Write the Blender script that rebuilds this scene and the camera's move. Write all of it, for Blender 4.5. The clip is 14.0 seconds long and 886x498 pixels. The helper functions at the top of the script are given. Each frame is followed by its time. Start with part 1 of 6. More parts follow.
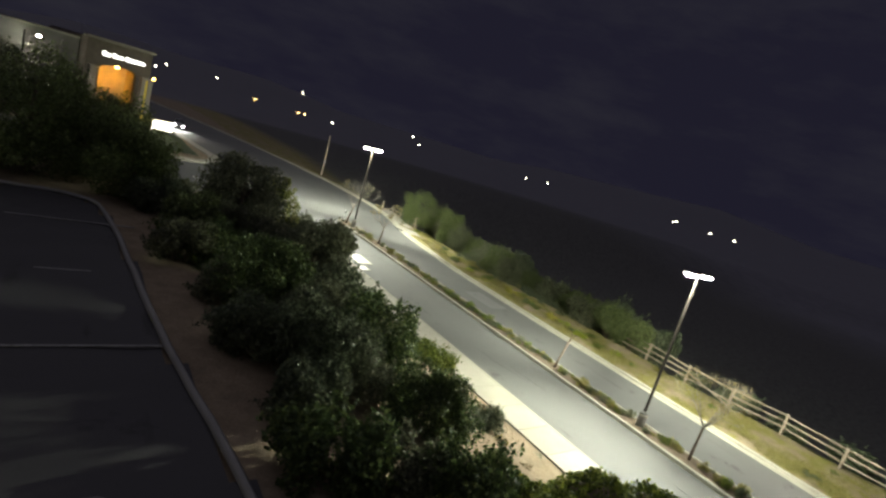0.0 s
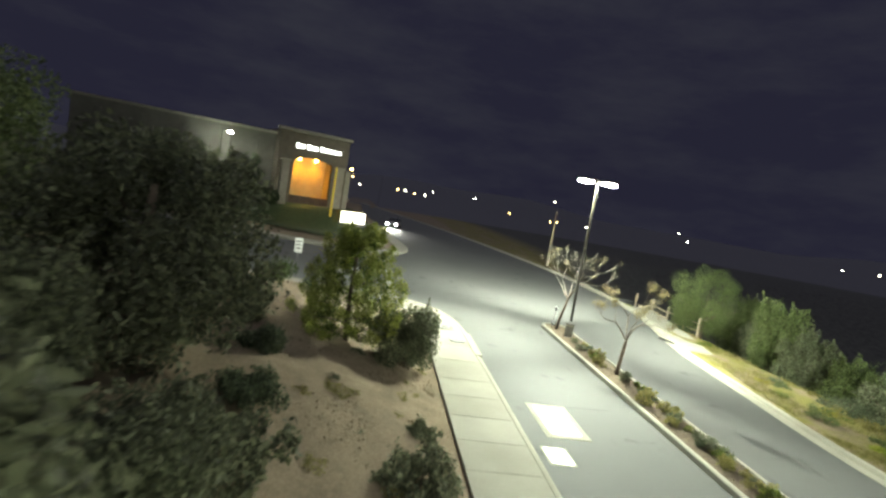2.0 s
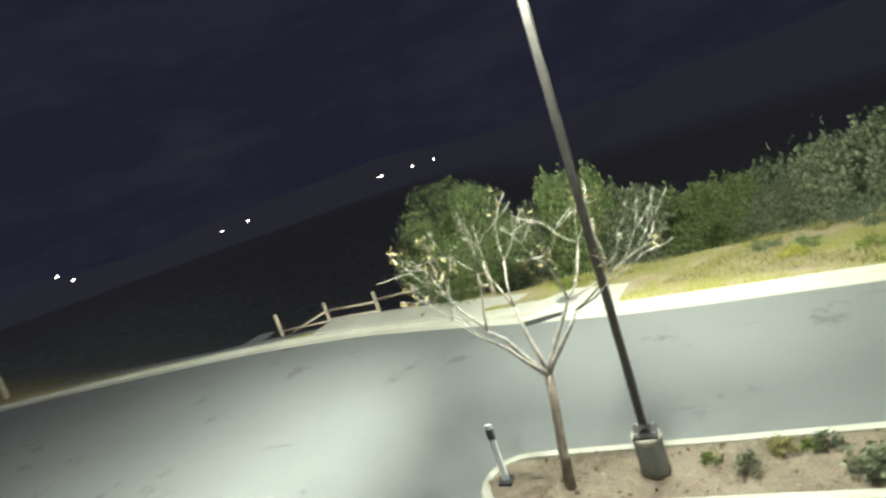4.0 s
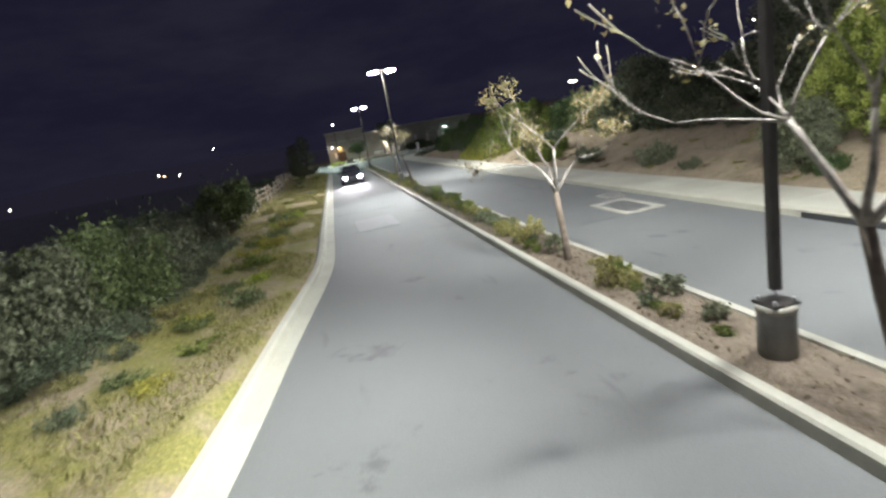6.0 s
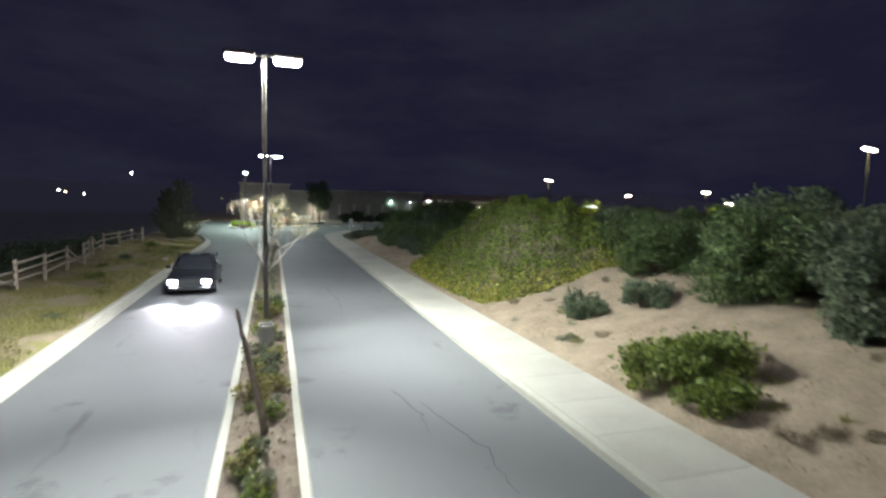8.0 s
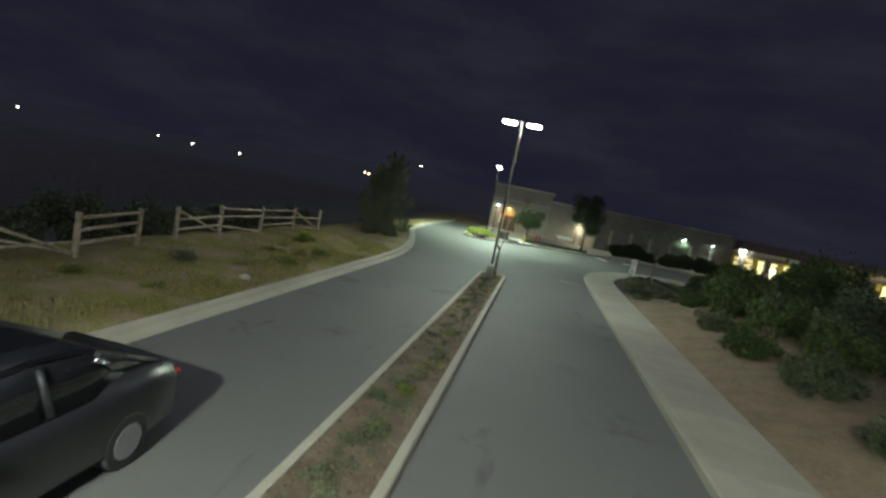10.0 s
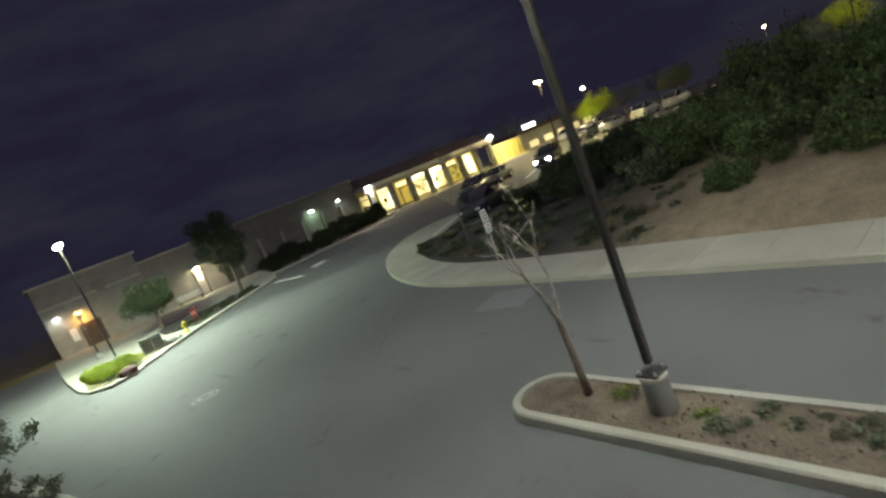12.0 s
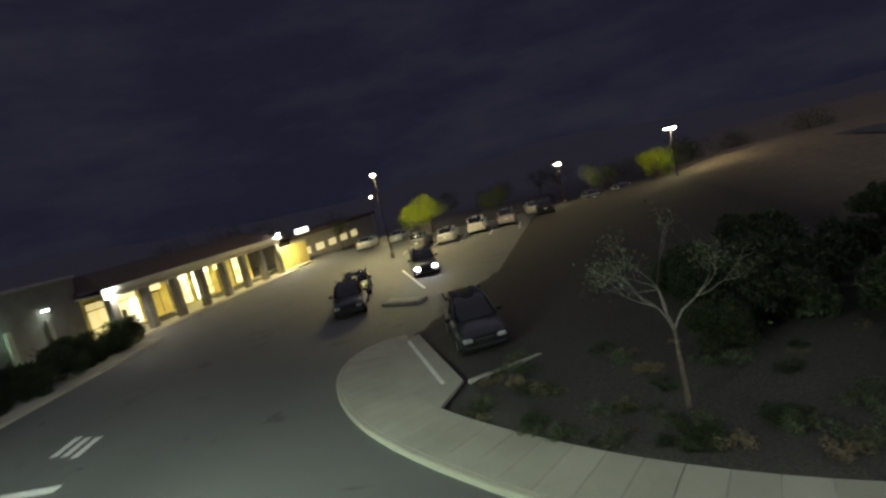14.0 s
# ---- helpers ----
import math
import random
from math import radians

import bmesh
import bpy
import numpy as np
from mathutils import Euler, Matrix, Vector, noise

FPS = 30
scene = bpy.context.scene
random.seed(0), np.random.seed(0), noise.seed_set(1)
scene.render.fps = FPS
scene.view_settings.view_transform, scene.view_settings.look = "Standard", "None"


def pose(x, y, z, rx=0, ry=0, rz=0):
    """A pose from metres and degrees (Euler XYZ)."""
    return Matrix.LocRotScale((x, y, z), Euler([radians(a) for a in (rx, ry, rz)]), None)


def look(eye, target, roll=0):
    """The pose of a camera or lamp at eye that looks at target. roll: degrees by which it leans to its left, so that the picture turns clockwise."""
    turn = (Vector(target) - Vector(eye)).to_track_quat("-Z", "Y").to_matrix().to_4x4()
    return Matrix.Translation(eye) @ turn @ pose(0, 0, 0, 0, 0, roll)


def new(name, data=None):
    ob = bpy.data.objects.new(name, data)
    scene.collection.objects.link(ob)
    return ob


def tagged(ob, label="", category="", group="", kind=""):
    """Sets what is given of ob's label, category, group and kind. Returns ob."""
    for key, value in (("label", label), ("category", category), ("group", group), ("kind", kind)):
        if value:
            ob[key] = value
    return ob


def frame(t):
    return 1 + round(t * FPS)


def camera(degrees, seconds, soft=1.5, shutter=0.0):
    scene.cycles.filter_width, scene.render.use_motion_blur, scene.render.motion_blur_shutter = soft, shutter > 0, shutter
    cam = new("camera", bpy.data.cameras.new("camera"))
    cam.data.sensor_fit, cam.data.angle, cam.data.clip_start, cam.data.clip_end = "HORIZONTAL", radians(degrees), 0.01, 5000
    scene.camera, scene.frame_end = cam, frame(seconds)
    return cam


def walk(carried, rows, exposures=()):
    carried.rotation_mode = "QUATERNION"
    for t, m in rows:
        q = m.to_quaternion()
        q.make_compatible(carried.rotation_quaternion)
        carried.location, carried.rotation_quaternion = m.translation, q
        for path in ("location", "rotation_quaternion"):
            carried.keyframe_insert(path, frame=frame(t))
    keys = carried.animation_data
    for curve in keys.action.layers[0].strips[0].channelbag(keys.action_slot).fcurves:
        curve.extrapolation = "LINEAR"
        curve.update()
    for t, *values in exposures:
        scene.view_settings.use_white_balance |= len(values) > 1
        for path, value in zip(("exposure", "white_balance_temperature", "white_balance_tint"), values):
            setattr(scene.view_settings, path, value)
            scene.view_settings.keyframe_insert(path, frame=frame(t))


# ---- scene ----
cam = camera(80.0, 14.0, soft=2.5, shutter=0.15)

# seconds, eye, target, roll
PATH = [
    (0, (21.647, 41.744, 9.505), (18.656, 37.852, 8.553), 16.44),
    (0.5, (18.423, 40.096, 9.716), (16.203, 35.744, 8.656), 19.44),
    (0.6, (17.385, 39.128, 9.685), (15.347, 34.696, 8.589), 19.95),
    (1, (13.683, 32.424, 8.367), (12.358, 27.761, 7.141), 21.61),
    (1.5, (11.193, 27.778, 7.104), (10.557, 22.917, 6.123), 19.34),
    (2, (9.385, 22.719, 5.520), (8.728, 17.787, 5.029), 9.53),
    (2.3, (8.316, 19.285, 5.028), (7.628, 14.334, 4.907), 3.74),
    (2.5, (8.029, 17.039, 4.684), (7.250, 12.100, 4.685), 1.57),
    (2.7, (7.560, 14.772, 4.793), (6.654, 9.855, 4.776), -1.18),
    (3, (7.267, 11.546, 5.020), (5.802, 6.768, 4.889), -3.62),
    (3.4, (7.058, 6.770, 5.006), (3.916, 2.889, 4.752), -9.18),
    (3.5, (7.035, 5.776, 4.961), (3.560, 2.197, 4.627), -10.87),
    (3.7, (6.712, 3.833, 4.994), (2.721, 0.877, 4.421), -14.10),
    (4.1, (6.150, -0.252, 4.878), (1.482, -1.767, 3.919), -20.16),
    (4.5, (5.037, -4.438, 4.811), (0.221, -4.112, 3.506), -25.21),
    (4.9, (2.425, -7.423, 4.445), (-1.638, -4.913, 2.965), -25.27),
    (5.3, (-1.288, -8.209, 4.079), (-3.401, -3.957, 2.510), -20.33),
    (5.6, (-3.472, -7.423, 3.629), (-3.850, -2.686, 2.074), -13.37),
    (5.8, (-4.209, -6.016, 3.445), (-3.422, -1.299, 1.983), -9.90),
    (6, (-4.021, -4.393, 2.998), (-3.212, 0.421, 1.914), -10.11),
    (6.5, (-3.889, -0.323, 2.555), (-2.760, 4.535, 2.203), -6.57),
    (7, (-3.267, 5.117, 3.180), (-1.588, 9.792, 2.607), -10.79),
    (7.5, (-1.776, 10.110, 3.727), (0.192, 14.652, 3.025), -11.41),
    (8, (0.197, 16.916, 3.905), (1.724, 21.657, 3.459), 1.25),
    (8.2, (1.041, 19.130, 3.786), (2.221, 23.971, 3.376), 6.67),
    (8.7, (2.144, 24.718, 3.737), (2.875, 29.649, 3.345), 7.39),
    (9.2, (2.577, 30.177, 3.688), (2.698, 35.158, 3.267), 8.70),
    (9.7, (2.211, 35.336, 3.639), (1.720, 40.288, 3.154), 10.51),
    (10.3, (0.500, 41.246, 3.531), (-0.534, 46.107, 2.981), 11.49),
    (10.5, (-0.660, 43.696, 3.351), (-1.215, 48.652, 2.987), 4.21),
    (10.6, (-1.195, 44.962, 3.264), (-1.511, 49.944, 2.984), 1.12),
    (11, (-3.161, 49.481, 3.078), (-2.163, 54.378, 2.910), -12.04),
    (11.5, (-4.924, 54.112, 3.396), (-2.561, 58.507, 3.078), -25.41),
    (12, (-5.453, 58.156, 4.365), (-2.474, 62.086, 3.536), -21.49),
    (12.5, (-5.036, 62.570, 5.115), (-1.814, 66.317, 4.352), -1.13),
    (13, (-3.940, 67.243, 5.099), (-0.358, 70.669, 4.441), 6.16),
    (13.3, (-3.394, 70.303, 5.201), (0.580, 73.267, 4.549), 2.11),
    (13.5, (-2.551, 72.206, 5.076), (1.657, 74.833, 4.446), -2.86),
    (14, (-1.424, 77.537, 6.181), (3.327, 78.951, 5.526), -13.43),
]
walk(cam, [(t, look(eye, target, roll)) for t, eye, target, roll in PATH], exposures=[(0.0, 0.15, 7400, 5), (0.8, 0.32, 7350, 4), (1.0, 0.5, 7250, 3), (1.5, 0.6, 7200, 1), (2.0, 0.7, 7200, -2), (2.5, 0.66, 7500, -5), (3.0, 0.66, 7150, -2), (3.7, 0.5, 6800, -1), (5.8, -0.1, 6300, 17), (6.5, 0.56, 6300, 17), (7.0, 0.7, 6200, 18), (7.5, 0.62, 6150, 17), (8.2, 0.05, 6100, 14), (10.3, 0.15, 6750, 3), (11.0, 0.25, 6650, 5), (11.5, 0.42, 6600, 7), (12.5, 0.28, 7050, 14), (14.0, 0.15, 6800, 10)])

# ---- world and light ----
world = bpy.data.worlds.new("night")
scene.world = world
world.use_nodes = True
wn, wl = world.node_tree.nodes, world.node_tree.links
bg = wn["Background"]
tc = wn.new("ShaderNodeTexCoord")
clouds = wn.new("ShaderNodeTexNoise")
clouds.inputs["Scale"].default_value = 3.2
clouds.inputs["Detail"].default_value = 5
clouds.inputs["Roughness"].default_value = 0.62
squash = wn.new("ShaderNodeMapping")
squash.inputs["Scale"].default_value = (1, 1, 3.5)
wl.new(tc.outputs["Generated"], squash.inputs["Vector"])
wl.new(squash.outputs["Vector"], clouds.inputs["Vector"])
sky = wn.new("ShaderNodeValToRGB")
sky.color_ramp.elements[0].position, sky.color_ramp.elements[0].color = 0.42, (0.0098, 0.0095, 0.0205, 1)
sky.color_ramp.elements[1].position, sky.color_ramp.elements[1].color = 0.80, (0.0185, 0.0188, 0.0290, 1)
wl.new(clouds.outputs["Fac"], sky.inputs["Fac"])
wl.new(sky.outputs["Color"], bg.inputs["Color"])
bg.inputs["Strength"].default_value = 1.12


def spot(name, eye, target, watts, colour, size=160, blend=0.35, radius=0.2):
    data = bpy.data.lights.new(name, "SPOT")
    data.energy, data.color, data.spot_size, data.spot_blend, data.shadow_soft_size = watts, colour, radians(size), blend, radius
    ob = new(name, data)
    ob.matrix_world = look(eye, target)
    return ob


COOL, GREENISH, AMBER, WARM = (0.93, 1.0, 0.93), (0.76, 1.0, 0.82), (1.0, 0.50, 0.10), (1.0, 0.86, 0.42)
POLE_H = 7.35
# two-headed street lamps on the median: y of the pole, watts, shares thrown on the hill and the valley side, share thrown down the road, how far and how wide
STREET = [(0.0, 14500, 0.55, 0.7, 1.9, 21.0, 93), (30.8, 13500, 0.72, 0.5, 0.85, 13.5, 70), (62.1, 1900, 0.36, 0.5, 0.8, 13.5, 70)]
for y, watts, hill, valley, back, reach, wide in STREET:
    # each head throws one pool down and cut-off beams along and across the road
    for side in (-1, 1):
        spot("street_light", (0.55 * side, y, POLE_H - 0.24), (0.9 * side, y, 0), watts * 0.14, COOL, 165, 0.4, 0.12)
        spot("street_light", (0.55 * side, y + 0.1 * side, POLE_H - 0.24), (1.5 * side, y + (reach if side < 0 else 13.5) * side, 0), watts * (back if side < 0 else 0.72), COOL, wide if side < 0 else 70, 0.9, 0.12)
        spot("street_light", (0.6 * side, y, POLE_H - 0.24), (11.0, y, 0) if side > 0 else (-14.0, y, 1.5), watts * (hill if side > 0 else valley), COOL, 122, 0.9, 0.12)
# added fill sun without a visible source, lifts the darkest ground
fill_data = bpy.data.lights.new("night_fill", "SUN")
fill_data.energy, fill_data.color, fill_data.angle = 0.31, (0.78, 0.76, 1.0), radians(120)
fill_sun = new("night_fill", fill_data)
fill_sun.matrix_world = look((0, 0, 60), (-6, 14, 0))
spot("plaza_light", (-3.25, 91.1, 6.8), (-3.25, 91.6, 0), 8000, GREENISH, 165, 0.4, 0.25)
spot("plaza_light", (-3.25, 90.1, 6.8), (1.2, 82.5, 0), 5200, GREENISH, 105, 0.7, 0.2)
# lamps of the parking lot: place, watts
LOT = [(43.9, 95.9, 7.95, 7500), (68.0, 106.8, 5.95, 2600), (66.6, 80.8, 4.6, 1200), (51.3, 69.7, 5.85, 500), (38.0, 42.2, 8.1, 180)]
for x, y, z, watts in LOT:
    spot("lot_light", (x, y, z - 0.18), (x, y, 0), watts, WARM, 168, 0.3, 0.25)
spot("yard_light", (24.7, -32.5, 8.2), (24.7, -32.0, 0), 9, COOL, 165, 0.3, 0.2)

# ---- materials ----


class Mat:
    """A small builder for procedural materials."""

    def __init__(self, name, rough=0.8, metal=0.0, spec=0.5):
        self.m = bpy.data.materials.new(name)
        self.m.use_nodes = True
        self.n, self.l = self.m.node_tree.nodes, self.m.node_tree.links
        self.b = self.n["Principled BSDF"]
        self.b.inputs["Roughness"].default_value, self.b.inputs["Metallic"].default_value = rough, metal
        self.b.inputs["Specular IOR Level"].default_value = spec
        self.co = self.n.new("ShaderNodeTexCoord")
        self.pos = self.n.new("ShaderNodeNewGeometry")

    def noise(self, scale, detail=4, rough=0.55, world=True, stretch=None):
        t = self.n.new("ShaderNodeTexNoise")
        t.inputs["Scale"].default_value, t.inputs["Detail"].default_value, t.inputs["Roughness"].default_value = scale, detail, rough
        src = self.pos.outputs["Position"] if world else self.co.outputs["Object"]
        if stretch:
            mp = self.n.new("ShaderNodeMapping")
            mp.inputs["Scale"].default_value = stretch
            self.l.new(src, mp.inputs["Vector"])
            src = mp.outputs["Vector"]
        self.l.new(src, t.inputs["Vector"])
        return t.outputs["Fac"]

    def ramp(self, fac, stops):
        r = self.n.new("ShaderNodeValToRGB")
        while len(r.color_ramp.elements) < len(stops):
            r.color_ramp.elements.new(0.5)
        for e, (p, c) in zip(r.color_ramp.elements, stops):
            e.position, e.color = p, (*c, 1)
        self.l.new(fac, r.inputs["Fac"])
        return r.outputs["Color"]

    def mix(self, fac, a, b, mode="MIX"):
        m = self.n.new("ShaderNodeMix")
        m.data_type, m.blend_type = "RGBA", mode
        for sock, v in ((m.inputs[0], fac), (m.inputs[6], a), (m.inputs[7], b)):
            if isinstance(v, (int, float)):
                sock.default_value = v
            elif isinstance(v, tuple):
                sock.default_value = (*v, 1)
            else:
                self.l.new(v, sock)
        return m.outputs[2]

    def colour(self, c):
        if isinstance(c, tuple):
            self.b.inputs["Base Color"].default_value = (*c, 1)
        else:
            self.l.new(c, self.b.inputs["Base Color"])
        return self

    def bump(self, fac, strength=0.3, distance=0.02):
        b = self.n.new("ShaderNodeBump")
        b.inputs["Strength"].default_value, b.inputs["Distance"].default_value = strength, distance
        self.l.new(fac, b.inputs["Height"])
        self.l.new(b.outputs["Normal"], self.b.inputs["Normal"])
        return self

    def rough(self, fac, lo, hi):
        r = self.n.new("ShaderNodeMapRange")
        r.inputs["To Min"].default_value, r.inputs["To Max"].default_value = lo, hi
        self.l.new(fac, r.inputs["Value"])
        self.l.new(r.outputs["Result"], self.b.inputs["Roughness"])
        return self

    def random(self):
        return self.n.new("ShaderNodeObjectInfo").outputs["Random"]

    def island(self):
        return self.pos.outputs["Random Per Island"]


def plain(name, c, rough=0.6, metal=0.0, var=0.25, scale=6.0, bump=0.1):
    m = Mat(name, rough, metal)
    f = m.noise(scale, 5)
    m.colour(m.ramp(f, [(0.3, tuple(v * (1 - var) for v in c)), (0.7, tuple(min(1, v * (1 + var)) for v in c))]))
    if bump:
        m.bump(m.noise(scale * 8, 3), bump, 0.01)
    return m.m


def glow(name, c, strength):
    m = bpy.data.materials.new(name)
    m.use_nodes = True
    b = m.node_tree.nodes["Principled BSDF"]
    b.inputs["Base Color"].default_value = (0.8, 0.8, 0.8, 1)
    b.inputs["Emission Color"].default_value = (*c, 1)
    b.inputs["Emission Strength"].default_value = strength
    return m


def leafy(name, dark, mid, light, rough=0.55):
    m = Mat(name, rough, 0, 0.35)
    c = m.ramp(m.island(), [(0.0, dark), (0.55, mid), (1.0, light)])
    o = m.ramp(m.random(), [(0.0, (0.75, 0.8, 0.7)), (1.0, (1.0, 1.0, 0.95))])
    m.colour(m.mix(1.0, c, o, "MULTIPLY"))
    tr = m.n.new("ShaderNodeBsdfTranslucent")
    m.l.new(c, tr.inputs["Color"])
    mx = m.n.new("ShaderNodeMixShader")
    mx.inputs[0].default_value = 0.3
    m.l.new(m.b.outputs[0], mx.inputs[1])
    m.l.new(tr.outputs[0], mx.inputs[2])
    m.l.new(mx.outputs[0], m.n["Material Output"].inputs["Surface"])
    return m.m


def asphalt(name, base):
    m = Mat(name, 0.82, 0, 0.4)
    big, fine, mid = m.noise(0.22, 4), m.noise(55, 3, 0.7), m.noise(1.6, 5, 0.6)
    c = m.ramp(big, [(0.3, tuple(v * 0.8 for v in base)), (0.7, tuple(v * 1.2 for v in base))])
    c = m.mix(0.5, c, m.ramp(mid, [(0.3, tuple(v * 0.82 for v in base)), (0.75, tuple(v * 1.15 for v in base))]))
    c = m.mix(0.35, c, m.ramp(fine, [(0.3, tuple(v * 0.55 for v in base)), (0.72, tuple(v * 1.6 for v in base))]))
    stain = m.noise(0.9, 3, 0.5, stretch=(1.6, 0.35, 1))
    c = m.mix(m.ramp(stain, [(0.66, (0, 0, 0)), (0.74, (1, 1, 1))]), c, tuple(v * 0.62 for v in base))
    spots = m.noise(0.55, 7, 0.68)
    c = m.mix(m.ramp(spots, [(0.60, (0, 0, 0)), (0.66, (0.75, 0.75, 0.75))]), c, tuple(v * 0.55 for v in base))
    m.colour(c).bump(fine, 0.35, 0.008).rough(mid, 0.66, 0.9)
    return m.m


def concrete(name, base):
    m = Mat(name, 0.85, 0, 0.3)
    big, fine = m.noise(0.7, 5, 0.6), m.noise(30, 4, 0.65)
    c = m.ramp(big, [(0.3, tuple(v * 0.82 for v in base)), (0.72, tuple(v * 1.12 for v in base))])
    c = m.mix(0.3, c, m.ramp(fine, [(0.35, tuple(v * 0.7 for v in base)), (0.7, tuple(v * 1.15 for v in base))]))
    o = m.ramp(m.random(), [(0, (0.88, 0.88, 0.86)), (1, (1.0, 1.0, 1.0))])
    m.colour(m.mix(1.0, c, o, "MULTIPLY")).bump(fine, 0.2, 0.006)
    return m.m


def ground_mat():
    m = Mat("earth", 0.95, 0, 0.15)
    big, mid, fine = m.noise(0.25, 5, 0.6), m.noise(1.7, 5, 0.65), m.noise(16, 4, 0.7)
    earth = m.ramp(mid, [(0.25, (0.155, 0.115, 0.076)), (0.5, (0.26, 0.205, 0.138)), (0.78, (0.36, 0.295, 0.205))])
    # darker brown blotches, painted in for shadow splotches on the bank
    earth = m.mix(m.ramp(m.noise(0.8, 6, 0.7), [(0.52, (0, 0, 0)), (0.68, (0.6, 0.6, 0.6))]), earth, (0.12, 0.09, 0.065))
    earth = m.mix(0.4, earth, m.ramp(fine, [(0.3, (0.12, 0.09, 0.065)), (0.7, (0.36, 0.295, 0.205))]))
    grass = m.ramp(fine, [(0.25, (0.08, 0.085, 0.028)), (0.55, (0.21, 0.19, 0.06)), (0.8, (0.34, 0.30, 0.12))])
    xyz = m.n.new("ShaderNodeSeparateXYZ")
    m.l.new(m.pos.outputs["Position"], xyz.inputs[0])
    side = m.n.new("ShaderNodeMapRange")
    side.inputs["From Min"].default_value, side.inputs["From Max"].default_value = -3.0, -4.5
    m.l.new(xyz.outputs["X"], side.inputs["Value"])
    patch = m.ramp(m.noise(0.55, 6, 0.65), [(0.42, (0.1, 0.1, 0.1)), (0.56, (1, 1, 1))])
    soil = m.mix(m.mix(1.0, side.outputs["Result"], patch, "MULTIPLY"), earth, grass)
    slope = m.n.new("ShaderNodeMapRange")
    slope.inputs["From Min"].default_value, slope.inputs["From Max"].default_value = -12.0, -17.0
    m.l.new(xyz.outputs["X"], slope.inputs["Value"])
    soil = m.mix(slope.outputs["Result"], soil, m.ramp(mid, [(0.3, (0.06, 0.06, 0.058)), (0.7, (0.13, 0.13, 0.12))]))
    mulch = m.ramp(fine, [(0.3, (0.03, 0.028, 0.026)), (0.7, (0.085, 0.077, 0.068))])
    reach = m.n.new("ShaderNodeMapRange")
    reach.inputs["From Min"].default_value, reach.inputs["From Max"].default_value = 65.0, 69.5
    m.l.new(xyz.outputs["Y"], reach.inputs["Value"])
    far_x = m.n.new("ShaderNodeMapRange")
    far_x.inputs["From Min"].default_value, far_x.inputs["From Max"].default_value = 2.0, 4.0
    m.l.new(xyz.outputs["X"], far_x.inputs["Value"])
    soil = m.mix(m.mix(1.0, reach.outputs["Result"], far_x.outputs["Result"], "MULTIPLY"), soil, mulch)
    # far ground paled to bluish grey; its colour stands in for night haze
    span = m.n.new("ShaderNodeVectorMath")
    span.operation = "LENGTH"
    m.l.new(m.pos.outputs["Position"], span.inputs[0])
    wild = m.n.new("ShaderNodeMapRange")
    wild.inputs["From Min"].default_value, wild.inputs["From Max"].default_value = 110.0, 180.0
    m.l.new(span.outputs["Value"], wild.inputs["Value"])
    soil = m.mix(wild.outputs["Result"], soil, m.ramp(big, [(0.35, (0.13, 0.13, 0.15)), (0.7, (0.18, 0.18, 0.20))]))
    m.colour(soil).bump(fine, 0.8, 0.05)
    return m.m


M_ASPHALT = asphalt("asphalt", (0.110, 0.111, 0.107))
M_LOT = asphalt("lot_asphalt", (0.06, 0.06, 0.062))
M_CONC = concrete("pale_concrete", (0.36, 0.342, 0.288))
M_KERB = concrete("kerb_concrete", (0.37, 0.355, 0.295))
M_DARKCONC = concrete("base_concrete", (0.26, 0.26, 0.25))
M_EARTH = ground_mat()
M_MULCH = Mat("mulch", 0.95, 0, 0.1)
M_MULCH.colour(M_MULCH.mix(0.5, M_MULCH.ramp(M_MULCH.noise(3, 5), [(0.3, (0.10, 0.078, 0.058)), (0.7, (0.25, 0.20, 0.15))]),
                           M_MULCH.ramp(M_MULCH.noise(28, 4, 0.7), [(0.3, (0.05, 0.038, 0.028)), (0.7, (0.25, 0.20, 0.15))]))).bump(M_MULCH.noise(28, 4, 0.7), 0.9, 0.04)
M_MULCH = M_MULCH.m
M_LAWN = plain("lawn_green", (0.040, 0.060, 0.018), 0.9, 0, 0.35, 5, 0.6)
M_POLE = plain("dark_bronze_paint", (0.045, 0.04, 0.036), 0.45, 0.3, 0.2, 9)
M_IRON = plain("dull_iron", (0.085, 0.083, 0.08), 0.6, 0.3, 0.25, 14, 0.3)
M_GALV = plain("weathered_steel", (0.30, 0.30, 0.30), 0.5, 0.8, 0.2, 12)
M_STEEL = plain("worn_steel", (0.52, 0.52, 0.50), 0.36, 0.9, 0.2, 12, 0.05)
M_WOOD = plain("weathered_wood", (0.30, 0.25, 0.19), 0.9, 0, 0.35, 7, 0.4)
M_WHITE = plain("white_road_paint", (0.68, 0.68, 0.64), 0.8, 0, 0.18, 9, 0.15)
M_LINE = plain("worn_line_paint", (0.22, 0.22, 0.21), 0.85, 0, 0.3, 9, 0.1)
M_BLACK = plain("black_rubber", (0.015, 0.015, 0.016), 0.7, 0, 0.2, 20)
M_STUCCO = plain("tan_stucco", (0.31, 0.29, 0.26), 0.95, 0, 0.12, 1.5, 0.25)
M_STUCCO3 = plain("dark_grey_stucco", (0.15, 0.14, 0.125), 0.95, 0, 0.14, 1.2, 0.25)
M_STUCCO2 = plain("grey_beige_stucco", (0.27, 0.25, 0.215), 0.95, 0, 0.12, 1.2, 0.25)
M_TRIM = plain("pale_trim", (0.48, 0.45, 0.38), 0.85, 0, 0.1, 2.0, 0.1)
M_ROOF = plain("brown_roof", (0.085, 0.06, 0.045), 0.9, 0, 0.25, 3.0, 0.4)
